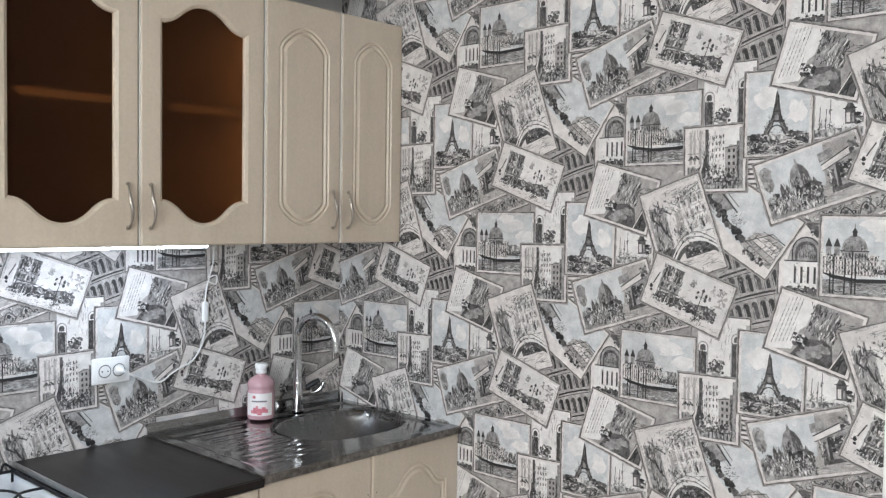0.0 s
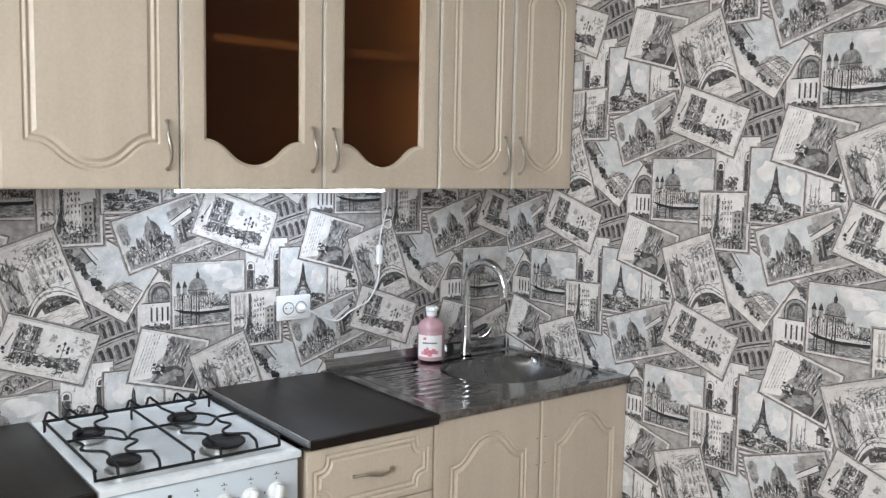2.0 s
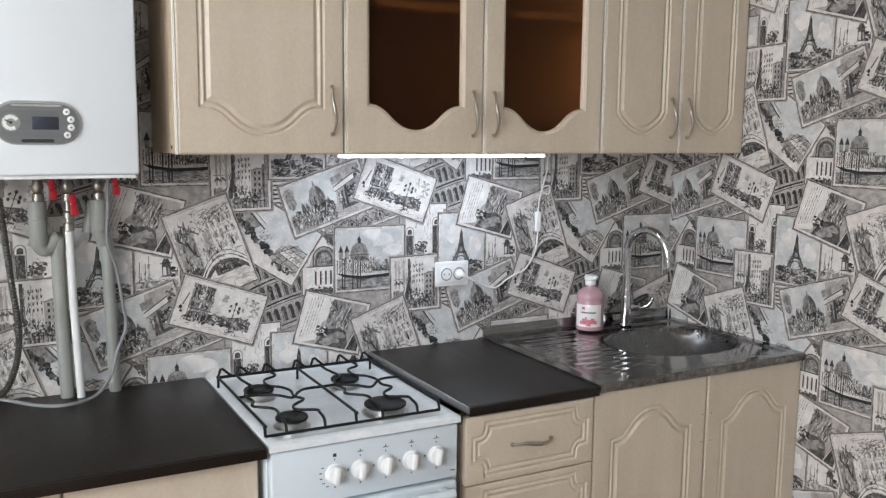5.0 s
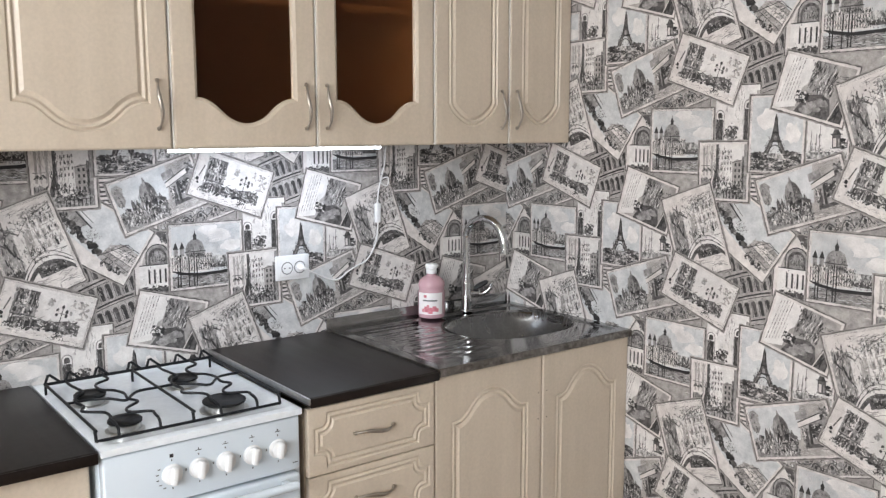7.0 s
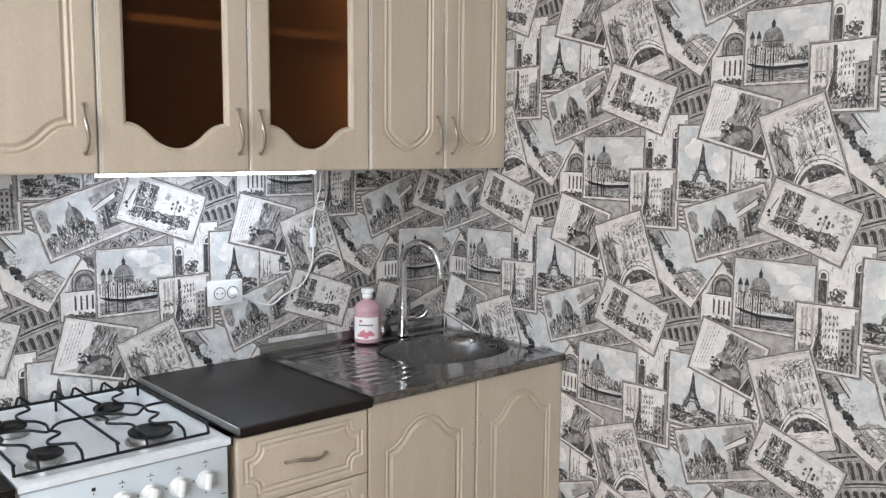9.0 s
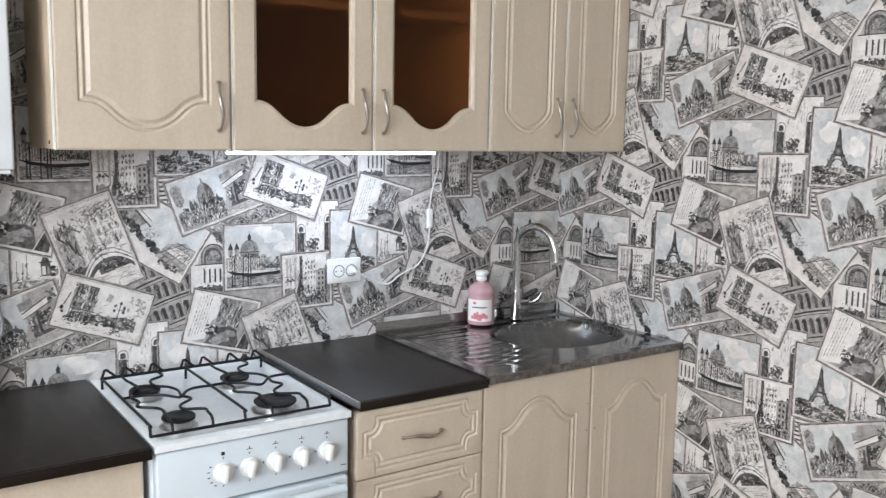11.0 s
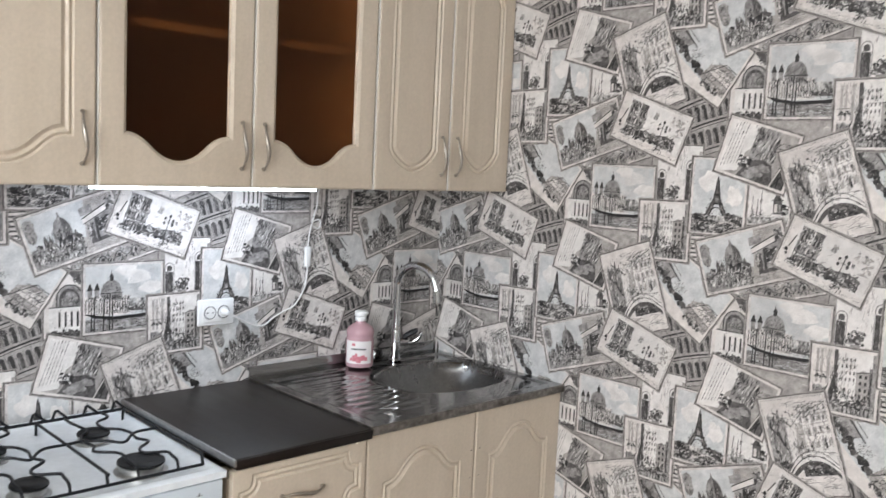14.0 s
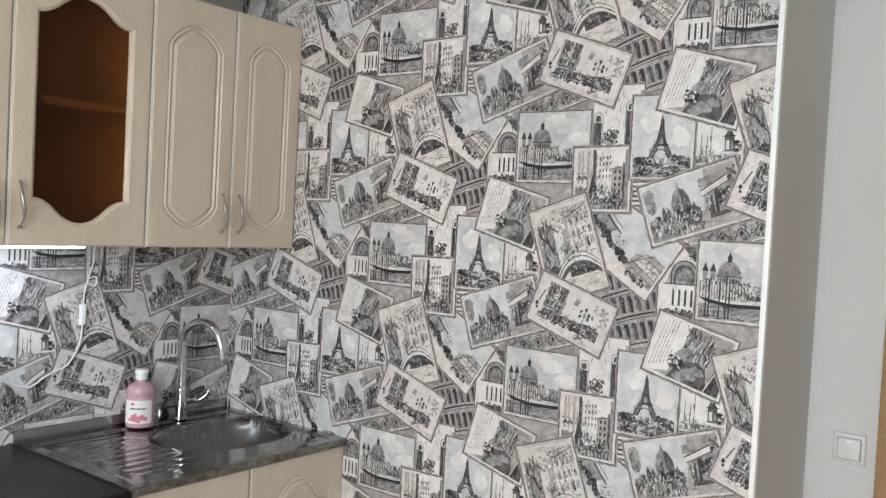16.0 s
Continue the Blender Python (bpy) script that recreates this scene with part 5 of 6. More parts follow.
part("drain", lathe([(0.036, 0), (0.036, 0.003), (0.030, 0.004), (0.026, 0.0015), (0.006, 0.001)], (0.290, -0.235, SZ - 0.1498), "z", 28), M["chrome"], sink)

# ---- tap ----
tap = thing("kitchen_tap", "chrome kitchen tap with tall swan neck spout", "tap")
TX, TY, TZ = 0.060, -0.240, SZ - 0.001
part("base", lathe([(0.0235, 0), (0.0235, 0.004), (0.0195, 0.007), (0.0178, 0.030), (0.0172, 0.098), (0.0165, 0.104), (0.0145, 0.106), (0.0140, 0.115)], (TX, TY, TZ), "z", 28), M["chrome"], tap)
R = 0.074
neck = [(TX, TY, TZ + 0.10), (TX, TY, TZ + 0.18), (TX, TY, TZ + 0.258)]
neck += [(TX + R - R * math.cos(a), TY + 0.25 * (R - R * math.cos(a)), TZ + 0.258 + R * math.sin(a)) for a in [math.pi * i / 16 for i in range(1, 15)]]
end = neck[-1]
neck += [(end[0] + 0.010, end[1] + 0.002, end[2] - 0.025), (end[0] + 0.013, end[1] + 0.003, end[2] - 0.05)]
part("spout", tube(smooth_path(neck, 3), 0.0134, 16), M["chrome"], tap)
part("aerator", tube([(end[0] + 0.012, end[1] + 0.003, end[2] - 0.045), (end[0] + 0.0145, end[1] + 0.0035, end[2] - 0.068)], 0.0146, 16), M["chrome"], tap)
part("cartridge", lathe([(0.011, 0), (0.0135, 0.004), (0.0135, 0.030), (0.0150, 0.032), (0.0150, 0.040), (0.012, 0.044)], (TX, TY + 0.012, TZ + 0.058), "y", 22), M["chrome"], tap)
lever = part("lever", tube(smooth_path([(TX + 0.002, TY + 0.050, TZ + 0.054), (TX + 0.014, TY + 0.066, TZ + 0.058), (TX + 0.028, TY + 0.080, TZ + 0.072), (TX + 0.036, TY + 0.086, TZ + 0.094)], 5), lambda t: 0.0130 - 0.004 * t, 12, flat=0.8), M["chrome"], tap)
# added near-black bar: the shade on the chrome lever put into colour
part("lever_underside", tube(smooth_path([(TX + 0.004, TY + 0.034, TZ + 0.076), (TX + 0.014, TY + 0.052, TZ + 0.088), (TX + 0.030, TY + 0.072, TZ + 0.102)], 5), lambda t: 0.010 + 0.004 * math.sin(math.pi * t), 10, flat=0.7), M["print_dark"], lever, "near-black piece standing in for the lever's shade")

# ---- soap bottle ----
soap = thing("soap_bottle", "pink liquid soap bottle with white pump cap", "bottle")
CX, CY, CZ = 0.064, -0.396, SZ - 0.001
body = part("bottle_body", lathe([(0.037, 0), (0.0435, 0.003), (0.0455, 0.010), (0.0455, 0.088), (0.0435, 0.098), (0.0435, 0.104), (0.0452, 0.108), (0.0450, 0.118), (0.040, 0.130), (0.026, 0.140), (0.016, 0.145), (0.0150, 0.151)], (CX, CY, CZ), "z", 36), M["soap"], soap)
part("cap", box(CX + 0.008, CX + 0.034, CY - 0.006, CY + 0.006, CZ + 0.177, CZ + 0.184, 0.003, 2, lathe([(0.0175, 0.151), (0.0185, 0.153), (0.0185, 0.162), (0.0165, 0.165), (0.0205, 0.169), (0.0210, 0.179), (0.0190, 0.1835), (0.010, 0.185)], (CX, CY, CZ), "z", 28)), M["plastic"], soap, "white plastic cap")


def wrap(a0, a1, z0, z1, r, name, mat, n=18):
    bm = bmesh.new()
    rows = [[bm.verts.new((CX + q * math.cos(radians(a0 + (a1 - a0) * i / n)), CY + q * math.sin(radians(a0 + (a1 - a0) * i / n)), CZ + z)) for i in range(n + 1)] for q, z in ((r + 0.004, z0), (r + 0.004, z1), (r + 0.0036, z1), (r + 0.0036, z0))]
    for a, b in zip(rows, rows[1:] + rows[:1]):
        for i in range(n):
            bm.faces.new((a[i], a[i + 1], b[i + 1], b[i]))
    return part(name, bm, mat, soap)


wrap(-105, 15, 0.016, 0.090, 0.0420, "label", M["label"])
for a0, a1, z0, z1 in ((-75, -12, 0.0615, 0.0665),):
    wrap(a0, a1, z0, z1, 0.0425, "label_bar", M["panel_grey"], 8)
wrap(-72, -58, 0.074, 0.083, 0.0424, "label_badge", M["label_pink"], 4)
for a, z, s in ((-60, 0.034, 0.011), (-42, 0.030, 0.012), (-25, 0.036, 0.010), (-52, 0.044, 0.006), (-12, 0.032, 0.007), (-75, 0.030, 0.006)):
    wrap(a - s * 800, a + s * 800, z - s * 0.9, z + s * 0.9, 0.0424 + s * 0.01, "label_fruit", M["label_pink"], 6)

# ---- gas stove ----
stove = thing("gas_stove", "white enamelled gas stove with four burners", "stove")
GY0, GY1 = -1.657, -1.192
part("body", box(0.03, 0.574, GY0 + 0.002, GY1 + 0.012, 0.06, 0.8315, 0.004), M["enamel"], stove)
bm = bmesh.new()
NX, NY = 40, 36
grid = []
for i in range(NX + 1):
    x = 0.022 + (0.612 - 0.022) * i / NX
    row = []
    for j in range(NY + 1):
        y = GY0 + (GY1 - GY0) * j / NY
        edge = min(x - 0.022, 0.612 - x, y - GY0, GY1 - y)
        z = 0.855 - 0.006 * max(0, min(1, (edge - 0.022) / 0.012)) - 0.004 * max(0, 1 - edge / 0.008)
        row.append(bm.verts.new((x, y, z)))
    grid.append(row)
for i in range(NX):
    for j in range(NY):
        bm.faces.new((grid[i][j], grid[i + 1][j], grid[i + 1][j + 1], grid[i][j + 1]))
rim = [grid[i][0] for i in range(NX + 1)] + grid[NX][1:] + [grid[i][NY] for i in range(NX - 1, -1, -1)] + [grid[0][j] for j in range(NY - 1, 0, -1)]
low = [bm.verts.new((v.co.x, v.co.y, 0.8362)) for v in rim]
for i in range(len(rim)):
    k = (i + 1) % len(rim)
    bm.faces.new((rim[i], rim[k], low[k], low[i]))
hob = part("hob_top", bm, M["hob"], stove, "glossy white enamel hob plate", smooth=50)
part("control_panel", box(0.573, 0.606, GY0 + 0.004, GY1 - 0.004, 0.700, 0.8312, 0.005, 3), M["enamel"], stove)
oven = part("oven_door", box(0.574, 0.612, GY0 + 0.006, GY1 - 0.006, 0.19, 0.694, 0.008, 3), M["enamel"], stove)
part("oven_window", box(0.6105, 0.6135, GY0 + 0.05, GY1 - 0.05, 0.27, 0.625, 0.001), M["oven_glass"], oven, "black glass oven window")
bm = tube([(0.640, GY0 + 0.03, 0.676), (0.640, GY1 - 0.03, 0.676)], 0.011, 14)
for y in (GY0 + 0.05, GY1 - 0.05):
    box(0.612, 0.640, y - 0.010, y + 0.010, 0.668, 0.684, 0.003, bm=bm)
part("oven_handle", bm, M["enamel"], oven)
part("lower_drawer", box(0.574, 0.606, GY0 + 0.006, GY1 - 0.006, 0.065, 0.184, 0.006), M["enamel"], stove)

for k, (y, big) in enumerate(((-1.508, 1), (-1.447, 0), (-1.384, 0), (-1.319, 0), (-1.254, 0))):
    z = 0.764
    r = 0.0200
    bm = lathe([(r + 0.003, 0), (r + 0.003, 0.003), (r, 0.005), (r * 0.94, 0.012), (r * 0.80, 0.014)], (0.606, y, z), "x", 28)
    knob = part("knob", bm, M["plastic"], stove)
    a = radians(-8)
    grip = box(0.612, 0.632, -0.0065, 0.0065, -0.0195, 0.0195, 0.004, 3)
    bmesh.ops.transform(grip, matrix=Matrix.Translation((0, y, z)) @ Matrix.Rotation(a, 4, "X"), verts=grip.verts)
    part("grip", grip, M["plastic"], knob)
    marks = [(y - 0.0012, y + 0.0012, z + 0.030, z + 0.034), (y - 0.0012, y + 0.0012, z - 0.034, z - 0.030)]
    if k == 0:
        marks.append((y - 0.0042, y + 0.0042, z + 0.038, z + 0.046))
        marks += [(y + 0.033 * math.cos(q) - 0.003, y + 0.033 * math.cos(q) + 0.003, z + 0.033 * math.sin(q) - 0.001, z + 0.033 * math.sin(q) + 0.001) for q in [radians(150 + i * 22) for i in range(5)]]
    else:
        marks += [(y - 0.007, y + 0.007, z + 0.0405, z + 0.042), (y - 0.001, y + 0.001, z + 0.0425, z + 0.047), (y - 0.031, y - 0.0285, z, z + 0.005)]
    for y0, y1, z0, z1 in marks:
        part("knob_mark", box(0.6058, 0.6066, y0, y1, z0, z1), M["print_dark"], stove)
part("panel_mark", box(0.6058, 0.6066, -1.216, -1.203, 0.7185, 0.7205), M["print_dark"], stove)

for x, y, r in ((0.258, -1.578, 0.034), (0.500, -1.571, 0.034), (0.258, -1.346, 0.034), (0.500, -1.338, 0.046)):
    b = part("burner", lathe([(r * 1.25, 0), (r * 1.25, 0.002), (r * 1.02, 0.004), (r * 1.02, 0.016), (r * 0.96, 0.018)], (x, y, 0.8490), "z", 32), M["alu"], stove, "cast aluminium gas burner")
    part("burner_cap", lathe([(r * 0.98, 0.0182), (r * 1.10, 0.0195), (r * 1.10, 0.024), (r * 1.0, 0.027), (r * 0.55, 0.0275), (r * 0.45, 0.0262)], (x, y, 0.8490), "z", 32), M["burner"], b, "matt black burner cap")

# the wire pan support
rack = thing("pan_support", "black wire pan support on the hob", "grate")
ZL, ZT, WR = 0.8525, 0.8800, 0.0035
X0, X1, Y0, Y1 = 0.136, 0.556, -1.650, -1.222
YM = (Y0 + Y1) / 2
part("frame", tube([(X1, Y0, ZT - 0.006), (X1 + 0.004, Y0, ZL + 0.004), (X1 + 0.004, Y1, ZL + 0.004), (X1, Y1, ZT - 0.006)], WR, 8), M["iron"], rack)
part("rear_bar", tube([(X0, Y0 - 0.004, ZT), (X0, Y1 + 0.004, ZT)], WR + 0.0006, 8), M["iron"], rack)
for y in (Y0, YM, Y1):
    part("side_bar", tube(smooth_path([(X0, y, ZT), (X1 - 0.03, y, ZT), (X1 - 0.004, y, ZT - 0.004), (X1 + 0.004, y, ZL + 0.002)], 6), WR, 8), M["iron"], rack)
XM = 0.330
part("cross_bar", tube(smooth_path([(XM, Y0, ZT), (XM, -1.60, ZT), (XM + 0.02, -1.560, ZT), (XM + 0.05, -1.530, ZT - 0.002), (XM + 0.02, -1.505, ZT), (XM, -1.48, ZT), (XM, YM, ZT), (XM, -1.40, ZT), (XM + 0.02, -1.36, ZT), (XM + 0.05, -1.325, ZT - 0.002), (XM + 0.02, -1.295, ZT), (XM, -1.27, ZT), (XM, Y1, ZT)], 5), WR, 8), M["iron"], rack)
for yc in (-1.574, -1.342):
    for s, e in ((-1, 0.028), (1, 0.062)):
        part("wire_finger", tube(smooth_path([(X0, yc + s * e, ZT), (X0 + 0.045, yc + s * e, ZT), (X0 + 0.075, yc + s * 0.024, ZT), (0.262, yc + s * 0.020, ZT), (0.290, yc + s * 0.045, ZT), (XM, yc + s * 0.056, ZT), (0.375, yc + s * 0.050, ZT), (0.410, yc + s * 0.062, ZT), (0.445, yc + s * 0.026, ZT), (0.478, yc + s * 0.022, ZT), (0.500, yc + s * e, ZT), (X1 - 0.03, yc + s * e, ZT), (X1 - 0.004, yc + s * e, ZT - 0.005), (X1 + 0.004, yc + s * e, ZL + 0.003)], 5), WR, 8), M["iron"], rack)
for y in (Y0 + 0.012, -1.590, -1.520, YM, -1.385, -1.310, Y1 - 0.016):
    part("rear_peak", tube([(X0, y - 0.013, ZT), (X0 - 0.006, y - 0.004, ZT + 0.020), (X0 - 0.006, y, ZT + 0.021), (X0 + 0.002, y + 0.024, ZT)], WR, 8), M["iron"], rack)
for x, y in ((X0, Y0), (X0, Y1), (X0, YM)):
    part("foot", tube([(x, y, ZT), (x, y, 0.8495)], WR, 8), M["iron"], rack)

# ---- boiler ----
boiler = thing("gas_boiler", "white wall hung gas boiler with grey control panel", "boiler")
VY0, VY1, VX = -2.262, -1.8520, 0.302
part("casing", box(0.012, VX, VY0, VY1, 1.4175, 2.115, 0.006, 3), M["boiler"], boiler)
part("underside", box(0.02, VX - 0.01, VY0 + 0.008, VY1 - 0.008, 1.410, 1.4173), M["plastic"], boiler)
PY, PZ, PL, PR = -2.0575, 1.5295, 0.084, 0.045


def pill(half, r, z_off, x0, x1, flat=1.0):
    """A flat panel with round ends."""
    pts = [(half - r + r * math.cos(a), r * flat * math.sin(a)) for a in [-math.pi / 2 + math.pi * i / 14 for i in range(15)]]
    pts += [(-half + r - r * math.cos(a), r * flat * math.sin(a)) for a in [math.pi / 2 - math.pi * i / 14 for i in range(15)]]
    bm = bmesh.new()
    a = [bm.verts.new((x0, PY + u, PZ + z_off + v)) for u, v in pts]
    b = [bm.verts.new((x1, PY + u * 0.985, PZ + z_off + v * 0.97)) for u, v in pts]
    for i in range(len(pts)):
        k = (i + 1) % len(pts)
        bm.faces.new((a[i], a[k], b[k], b[i]))
    bm.faces.new(a)
    bm.faces.new(b)
    return bm


panel = part("control_panel", pill(PL + 0.003, PR + 0.002, 0, VX - 0.001, VX + 0.006), M["rim"], boiler)
part("panel_face", pill(PL, PR - 0.002, -0.0012, VX + 0.004, VX + 0.0085), M["panel_grey"], panel, "grey plastic panel face")
part("display", box(VX + 0.006, VX + 0.0095, PY - 0.010, PY + 0.042, PZ - 0.014, PZ + 0.013, 0.001), M["display"], panel, "dark display window")
part("panel_slot", pill(0.032, 0.0048, -0.0375, VX + 0.0086, VX + 0.0092, 0.75), M["print_dark"], panel, "dark slot along the panel's lower edge")
part("panel_lip", pill(0.050, 0.0034, 0.0365, VX + 0.0086, VX + 0.0094, 0.7), M["rim"], panel, "bright lip along the panel's upper edge")
part("gauge", lathe([(0.0185, 0.006), (0.0185, 0.0095), (0.0165, 0.0100)], (VX, PY - 0.050, PZ), "x", 28), M["pipe_grey"], panel, "round grey pressure gauge")
for k in range(10):
    a = radians(-50 + 28 * k)
    bar = box(VX + 0.0098, VX + 0.0107, -0.0030, 0.0030, 0.0085, 0.0160)
    bmesh.ops.transform(bar, matrix=Matrix.Translation((0, PY - 0.050, PZ)) @ Matrix.Rotation(a, 4, "X"), verts=bar.verts)
    part("gauge_mark", bar, M["plastic"], panel)
part("gauge_hub", lathe([(0.0030, 0.0098), (0.0030, 0.0115)], (VX, PY - 0.050, PZ), "x", 12), M["print_dark"], panel)
part("needle", tube([(VX + 0.0112, PY - 0.050, PZ), (VX + 0.0112, PY - 0.062, PZ + 0.006)], 0.0011, 6), M["print_dark"], panel)
for y, z in ((0.058, 0.024), (0.066, 0.008), (0.066, -0.009), (0.058, -0.025)):
    b = part("button", lathe([(0.0072, 0.006), (0.0072, 0.0105), (0.006, 0.0112)], (VX, PY + y, PZ + z), "x", 20), M["plastic"], panel)
    part("button_mark", box(VX + 0.0108, VX + 0.0116, PY + y - 0.002, PY + y + 0.002, PZ + z - 0.002, PZ + z + 0.002), M["panel_grey"], panel)

# ---- pipes under the boiler ----


def valve(y, x, lever_z, lever_y=0.016, label="nickel ball valve with red lever under the boiler"):
    v = thing("ball_valve", label, "valve", "boiler valves")
    part("body", lathe([(0.010, 1.412), (0.013, 1.410), (0.013, 1.396), (0.010, 1.394), (0.012, 1.388), (0.0145, 1.380), (0.012, 1.370), (0.010, 1.366), (0.0135, 1.362), (0.0135, 1.346), (0.010, 1.344)][::-1], (x, y, 0), "z", 12), M["brass"], v)
    ly, lz = y + lever_y, lever_z - 0.008
    bm = lathe([(0.006, 0.0), (0.008, 0.001), (0.008, 0.009), (0.005, 0.011)], (x + 0.012, ly, lz), "x", 12)
    box(x + 0.014, x + 0.021, ly - 0.010, ly + 0.006, lz + 0.006, lz + 0.026, 0.003, bm=bm)
    box(x + 0.014, x + 0.021, ly - 0.007, ly + 0.011, lz - 0.028, lz - 0.005, 0.003, bm=bm)
    box(x + 0.013, x + 0.020, ly - 0.006, ly + 0.006, lz - 0.012, lz + 0.012, 0.002, bm=bm)
    part("lever", bm, M["red"], v, "red metal lever")
    return v


hose = thing("gas_hose", "braided steel flexible hose hanging from the boiler", "hose")
part("braid", tube(smooth_path([(0.055, -2.134, 1.365), (0.052, -2.127, 1.27), (0.05, -2.118, 1.16), (0.05, -2.108, 1.05), (0.05, -2.112, 0.97), (0.05, -2.135, 0.90), (0.045, -2.17, 0.862), (0.03, -2.22, 0.856)], 56), lambda t: 0.0076 + 0.0010 * math.sin(2 * math.pi * 92 * t), 12), M["braid"], hose)
part("nut", lathe([(0.009, 1.355), (0.0125, 1.358), (0.0125, 1.378), (0.0145, 1.380), (0.0145, 1.398), (0.010, 1.400), (0.010, 1.412)], (0.055, -2.134, 0), "z", 14), M["brass"], hose)

valve(-2.050, 0.052, 1.385, 0.030)
elbow_pipe = thing("drain_pipe", "grey plastic pipe with offset bends", "pipe")
part("socket", lathe([(0.0195, 1.236), (0.0212, 1.240), (0.0212, 1.300), (0.0200, 1.301), (0.0200, 1.306), (0.0212, 1.307), (0.0212, 1.345), (0.0185, 1.3455)], (0.052, -2.053, 0), "z", 24), M["pipe_grey"], elbow_pipe)
part("bend", tube(smooth_path([(0.052, -2.053, 1.27), (0.05, -2.052, 1.245), (0.046, -2.040, 1.228), (0.042, -2.022, 1.240), (0.040, -2.0125, 1.25), (0.040, -2.012, 1.22)], 6), 0.0195, 18), M["pipe_grey"], elbow_pipe)
part("pipe", tube([(0.040, -2.012, 1.243), (0.040, -2.010, 1.05), (0.040, -2.004, 0.8505)], 0.0165, 18), M["pipe_grey"], elbow_pipe)

valve(-1.985, 0.060, 1.345, 0.010)
water = thing("water_pipe", "thin white plastic water pipe with brass fitting", "pipe")
part("pipe", tube([(0.060, -1.985, 1.285), (0.059, -1.983, 1.1), (0.057, -1.974, 0.8505)], 0.0098, 16), M["pipe_white"], water)
part("fitting", lathe([(0.010, 1.270), (0.0125, 1.272), (0.0125, 1.290), (0.009, 1.292), (0.009, 1.300), (0.0125, 1.302), (0.0125, 1.316), (0.008, 1.320), (0.008, 1.345)], (0.060, -1.985, 0), "z", 12), M["brass"], water)

valve(-2.211, 0.060, 1.352, 0.006)
supply = thing("water_pipe", "white plastic water pipe with a metal coupling", "pipe")
part("pipe", tube([(0.060, -2.211, 1.318), (0.060, -2.216, 1.1), (0.060, -2.222, 0.8505)], 0.0098, 16), M["pipe_white"], supply)
part("fitting", lathe([(0.010, 1.300), (0.0125, 1.302), (0.0125, 1.316), (0.008, 1.320), (0.008, 1.345)], (0.060, -2.211, 0), "z", 12), M["brass"], supply)
part("coupling", lathe([(0.0102, 1.006), (0.0125, 1.008), (0.0125, 1.026), (0.0105, 1.028), (0.0105, 1.050), (0.0125, 1.052), (0.0125, 1.076), (0.0102, 1.078)], (0.060, -2.2175, 0), "z", 12), M["brass"], supply)
outlet = thing("extension_socket", "white plastic extension socket lying on the worktop", "socket")
part("housing", box(0.052, 0.098, -2.330, -2.206, 0.8502, 0.889, 0.006), M["plastic"], outlet)

valve(-1.913, 0.052, 1.392, 0.037)
second = thing("drain_pipe", "grey plastic pipe with a branch socket", "pipe")
part("socket", lathe([(0.0185, 1.268), (0.021, 1.272), (0.021, 1.345), (0.0175, 1.3455)], (0.052, -1.913, 0), "z", 24), M["pipe_grey"], second)
part("branch", tube(smooth_path([(0.05, -1.913, 1.30), (0.045, -1.915, 1.27), (0.04, -1.905, 1.245), (0.034, -1.898, 1.23), (0.034, -1.897, 1.19)], 6), 0.0185, 16), M["pipe_grey"], second)
part("collar", tube([(0.03, -1.942, 1.262), (0.032, -1.926, 1.34)], 0.012, 12), M["pipe_grey"], second)
part("pipe", tube([(0.034, -1.897, 1.22), (0.034, -1.894, 1.05), (0.034, -1.890, 0.8505)], 0.0150, 18), M["pipe_grey"], second)

cable = tagged(part("boiler_cable", tube(smooth_path([(0.075, -1.893, 1.410), (0.075, -1.896, 1.33), (0.075, -1.900, 1.24), (0.068, -1.880, 1.17), (0.06, -1.868, 1.08), (0.058, -1.862, 1.02), (0.06, -1.885, 0.96), (0.07, -1.905, 0.90), (0.10, -1.945, 0.862), (0.13, -2.01, 0.8565), (0.11, -2.07, 0.8565), (0.06, -2.14, 0.865), (0.035, -2.20, 0.875), (0.02, -2.27, 0.88)], 8), 0.0042, 8), M["cable_grey"]), "grey power cable hanging from the boiler onto the worktop", "cable")

# ---- socket, cord and switch ----
outlet = thing("wall_socket", "white double wall socket on the wallpaper", "socket")
part("plate", box(0.005, 0.016, -0.951, -0.836, 1.047, 1.124, 0.004, 3), M["plastic"], outlet)
part("recess_frame", box(0.015, 0.0195, -0.938, -0.850, 1.058, 1.113, 0.003), M["plastic"], outlet)
for y in (-0.9155, -0.8725):
    # no hollow here: a grey disc carries the recess's shade as colour
    bm = lathe([(0.0195, 0.0), (0.0195, 0.0006)], (0.0194, y, 1.0855), "x", 26)
    well = part("recess", bm, M["panel_grey"], outlet, "flat grey disc coloured as the shade of a round recess")
    part("insert", lathe([(0.0165, 0.0), (0.0165, 0.0004)], (0.0201, y, 1.0855), "x", 26), M["plastic"], outlet)
    for dy in (-0.0085, 0.0085):
        part("contact", lathe([(0.0024, 0.0), (0.0024, 0.0004)], (0.0206, y + dy, 1.0855), "x", 10), M["print_dark"], outlet)
cord = thing("lamp_cord", "white cord from the strip light with inline switch", "cable")
part("plug", lathe([(0.0105, 0.0), (0.0105, 0.010), (0.0075, 0.022), (0.0045, 0.028)], (0.0206, -0.8725, 1.0855), "x", 20), M["plastic"], cord)
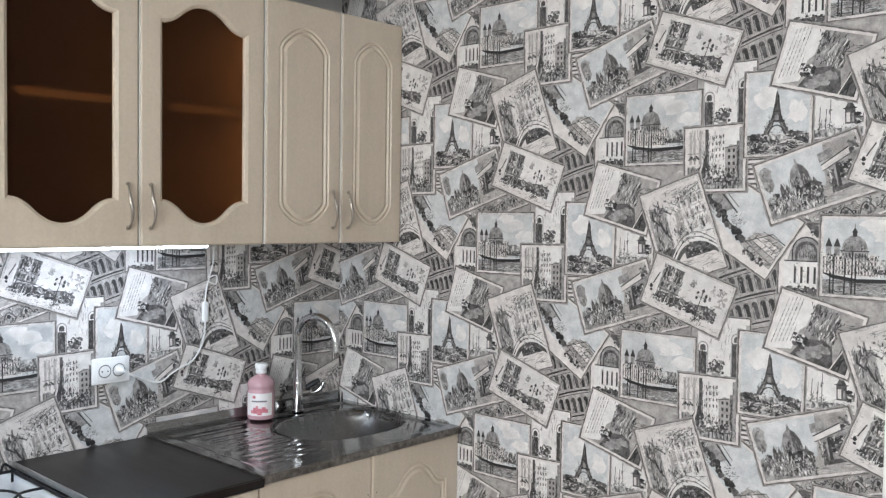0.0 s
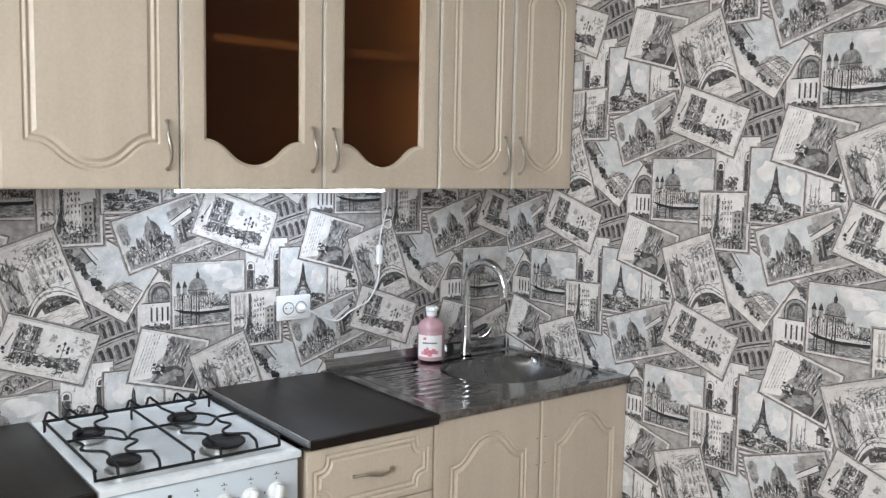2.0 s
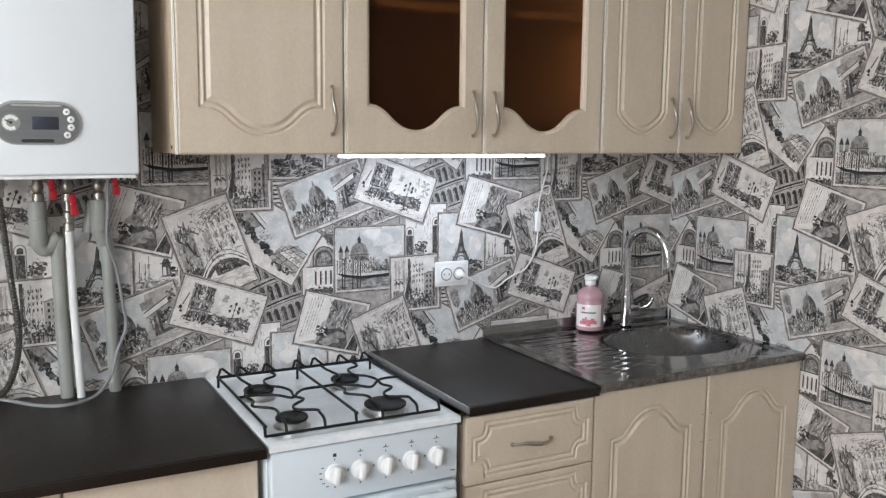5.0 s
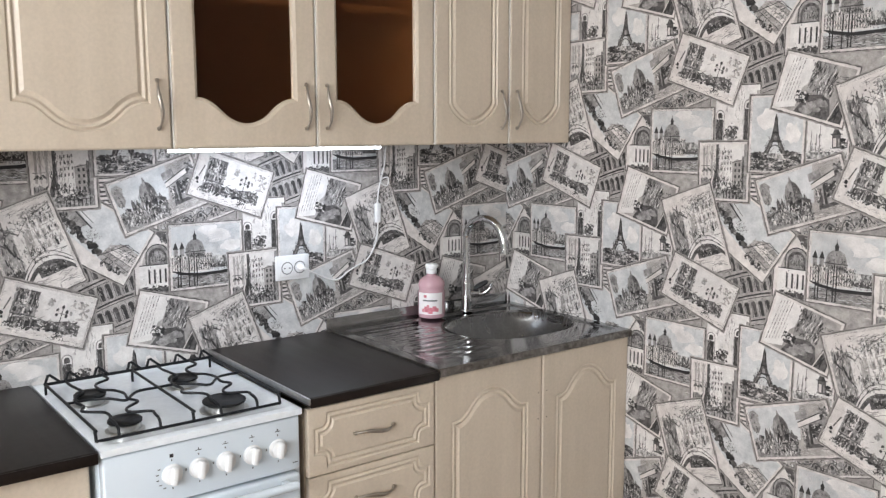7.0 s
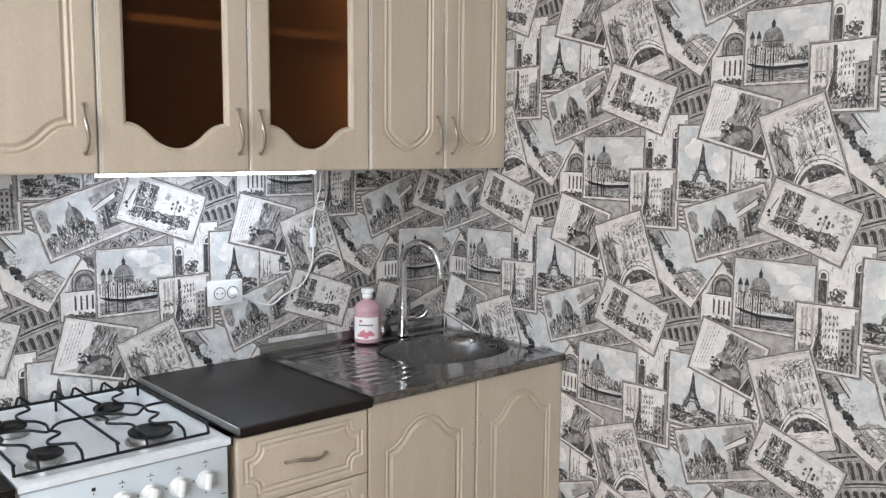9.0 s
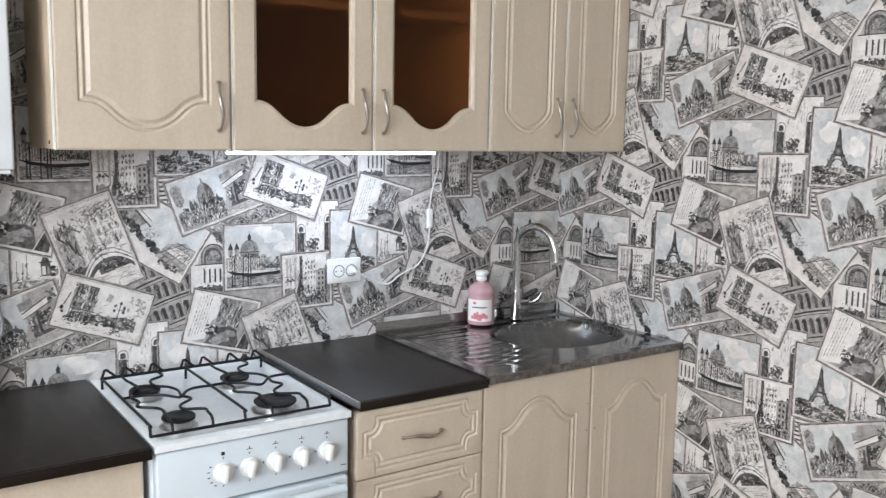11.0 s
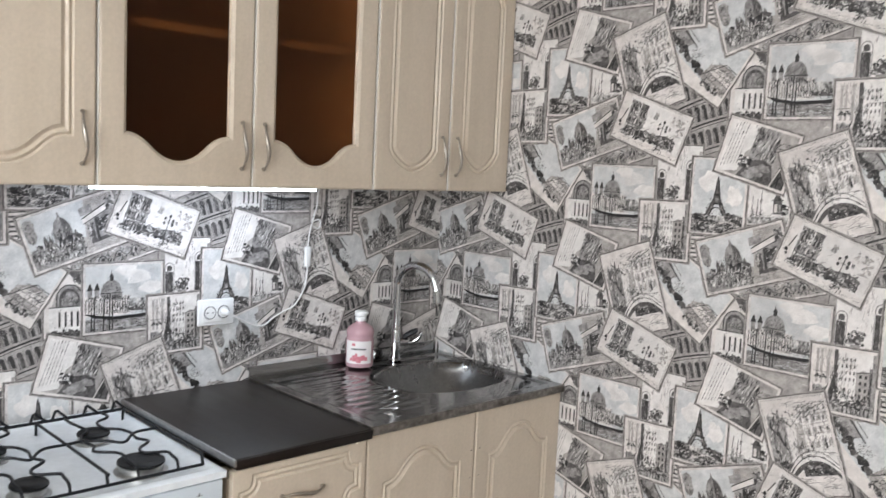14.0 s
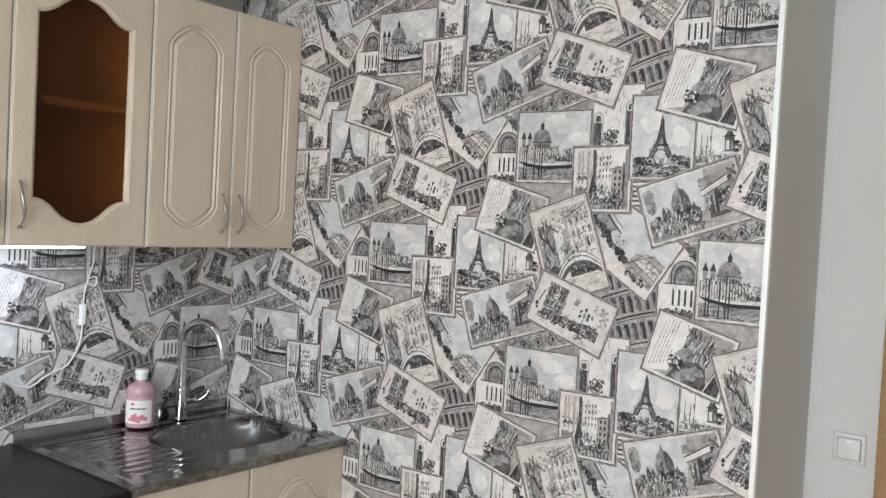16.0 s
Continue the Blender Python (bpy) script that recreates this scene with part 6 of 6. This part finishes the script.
part("cord", tube(smooth_path([(0.048, -0.868, 1.085), (0.045, -0.84, 1.068), (0.02, -0.79, 1.044), (0.012, -0.735, 1.030), (0.012, -0.695, 1.052), (0.012, -0.66, 1.068), (0.012, -0.62, 1.085), (0.012, -0.585, 1.14), (0.015, -0.578, 1.205)], 8), 0.0027, 8), M["cable_white"], cord)
part("inline_switch", box(0.006, 0.020, -0.588, -0.567, 1.203, 1.268, 0.005, 3), M["plastic"], cord)
part("upper_cord", tube(smooth_path([(0.012, -0.578, 1.266), (0.012, -0.572, 1.31), (0.012, -0.560, 1.345), (0.02, -0.540, 1.350), (0.022, -0.545, 1.325), (0.016, -0.566, 1.335), (0.014, -0.560, 1.36), (0.014, -0.548, 1.40), (0.02, -0.55, 1.44), (0.06, -0.57, 1.454), (0.14, -0.635, 1.456), (0.202, -0.689, 1.457)], 8), 0.0025, 8), M["cable_white"], cord)

switch = thing("light_switch", "white single light switch on the hall wall", "switch")
part("plate", box(1.957, 2.036, HALL_Y - 0.010, HALL_Y, 1.004, 1.084, 0.004, 3), M["switch"], switch)
part("gap_frame", box(1.967, 2.026, HALL_Y - 0.0105, HALL_Y - 0.0098, 1.015, 1.073), M["panel_grey"], switch)
rocker = box(-0.0275, 0.0275, -0.0055, 0.0, -0.027, 0.027, 0.002)
bmesh.ops.transform(rocker, matrix=Matrix.Translation((1.9965, HALL_Y - 0.0100, 1.044)) @ Matrix.Rotation(radians(-4), 4, "X"), verts=rocker.verts)
rocker = part("rocker", rocker, M["switch"], switch)
part("indicator", box(1.9905, 2.0025, HALL_Y - 0.0185, HALL_Y - 0.0140, 1.060, 1.067, 0.001), M["trim"], rocker)

# ---- flexible duct above the wall cabinets ----
duct = thing("flexible_duct", "corrugated aluminium flue duct over the cabinets", "duct")
centre = smooth_path([(0.40, -0.008, 2.395), (0.36, -0.045, 2.398), (0.31, -0.12, 2.385), (0.262, -0.22, 2.333), (0.235, -0.36, 2.300), (0.22, -0.52, 2.286), (0.205, -0.70, 2.292), (0.19, -0.90, 2.325), (0.175, -1.15, 2.375), (0.165, -1.45, 2.41), (0.155, -1.75, 2.40), (0.155, -1.95, 2.34), (0.155, -2.05, 2.24), (0.155, -2.06, 2.116)], 100)
count = len(centre)
part("hose", tube(centre, lambda t: 0.0425 + 0.0014 * math.sin(t * count * math.pi * 2 / 4.0 + 0.4), 20), M["foil"], duct, smooth=True)
part("wall_collar", lathe([(0.0475, 0.0), (0.0475, 0.002), (0.0445, 0.003)], (0.40, -0.0095, 2.395), "y", 32), M["plaster"], duct, "rough plaster edge round the hole")

# ---- ventilation grille ----
vent = thing("air_vent", "white plastic louvred air vent on the wallpaper", "vent")
part("backing", box(1.556, 1.734, -0.010, -0.005, 2.256, 2.436, 0.001), M["plastic"], vent)
bm = bmesh.new()
for b in ((1.554, 1.736, 2.254, 2.270), (1.554, 1.736, 2.422, 2.438), (1.554, 1.568, 2.270, 2.422), (1.722, 1.736, 2.270, 2.422)):
    box(b[0], b[1], -0.020, -0.008, b[2], b[3], 0.002, bm=bm)
part("frame", bm, M["trim"], vent)
for i in range(12):
    slat = box(-0.077, 0.077, -0.0045, 0.0045, -0.0012, 0.0012, 0.0004)
    bmesh.ops.transform(slat, matrix=Matrix.Translation((1.645, -0.0145, 2.278 + i * 0.0126)) @ Matrix.Rotation(radians(40), 4, "X"), verts=slat.verts)
    part("slat", slat, M["trim"], vent)

# ---- each thing's own base point ----
for root in [o for o in scene.objects if o.type == "EMPTY"]:
    corners = [Vector(c) for o in root.children_recursive for c in o.bound_box]
    base = Vector(((min(c.x for c in corners) + max(c.x for c in corners)) / 2, (min(c.y for c in corners) + max(c.y for c in corners)) / 2, min(c.z for c in corners)))
    root.location = base
    for o in root.children:
        o.matrix_parent_inverse = Matrix.Translation(-base)
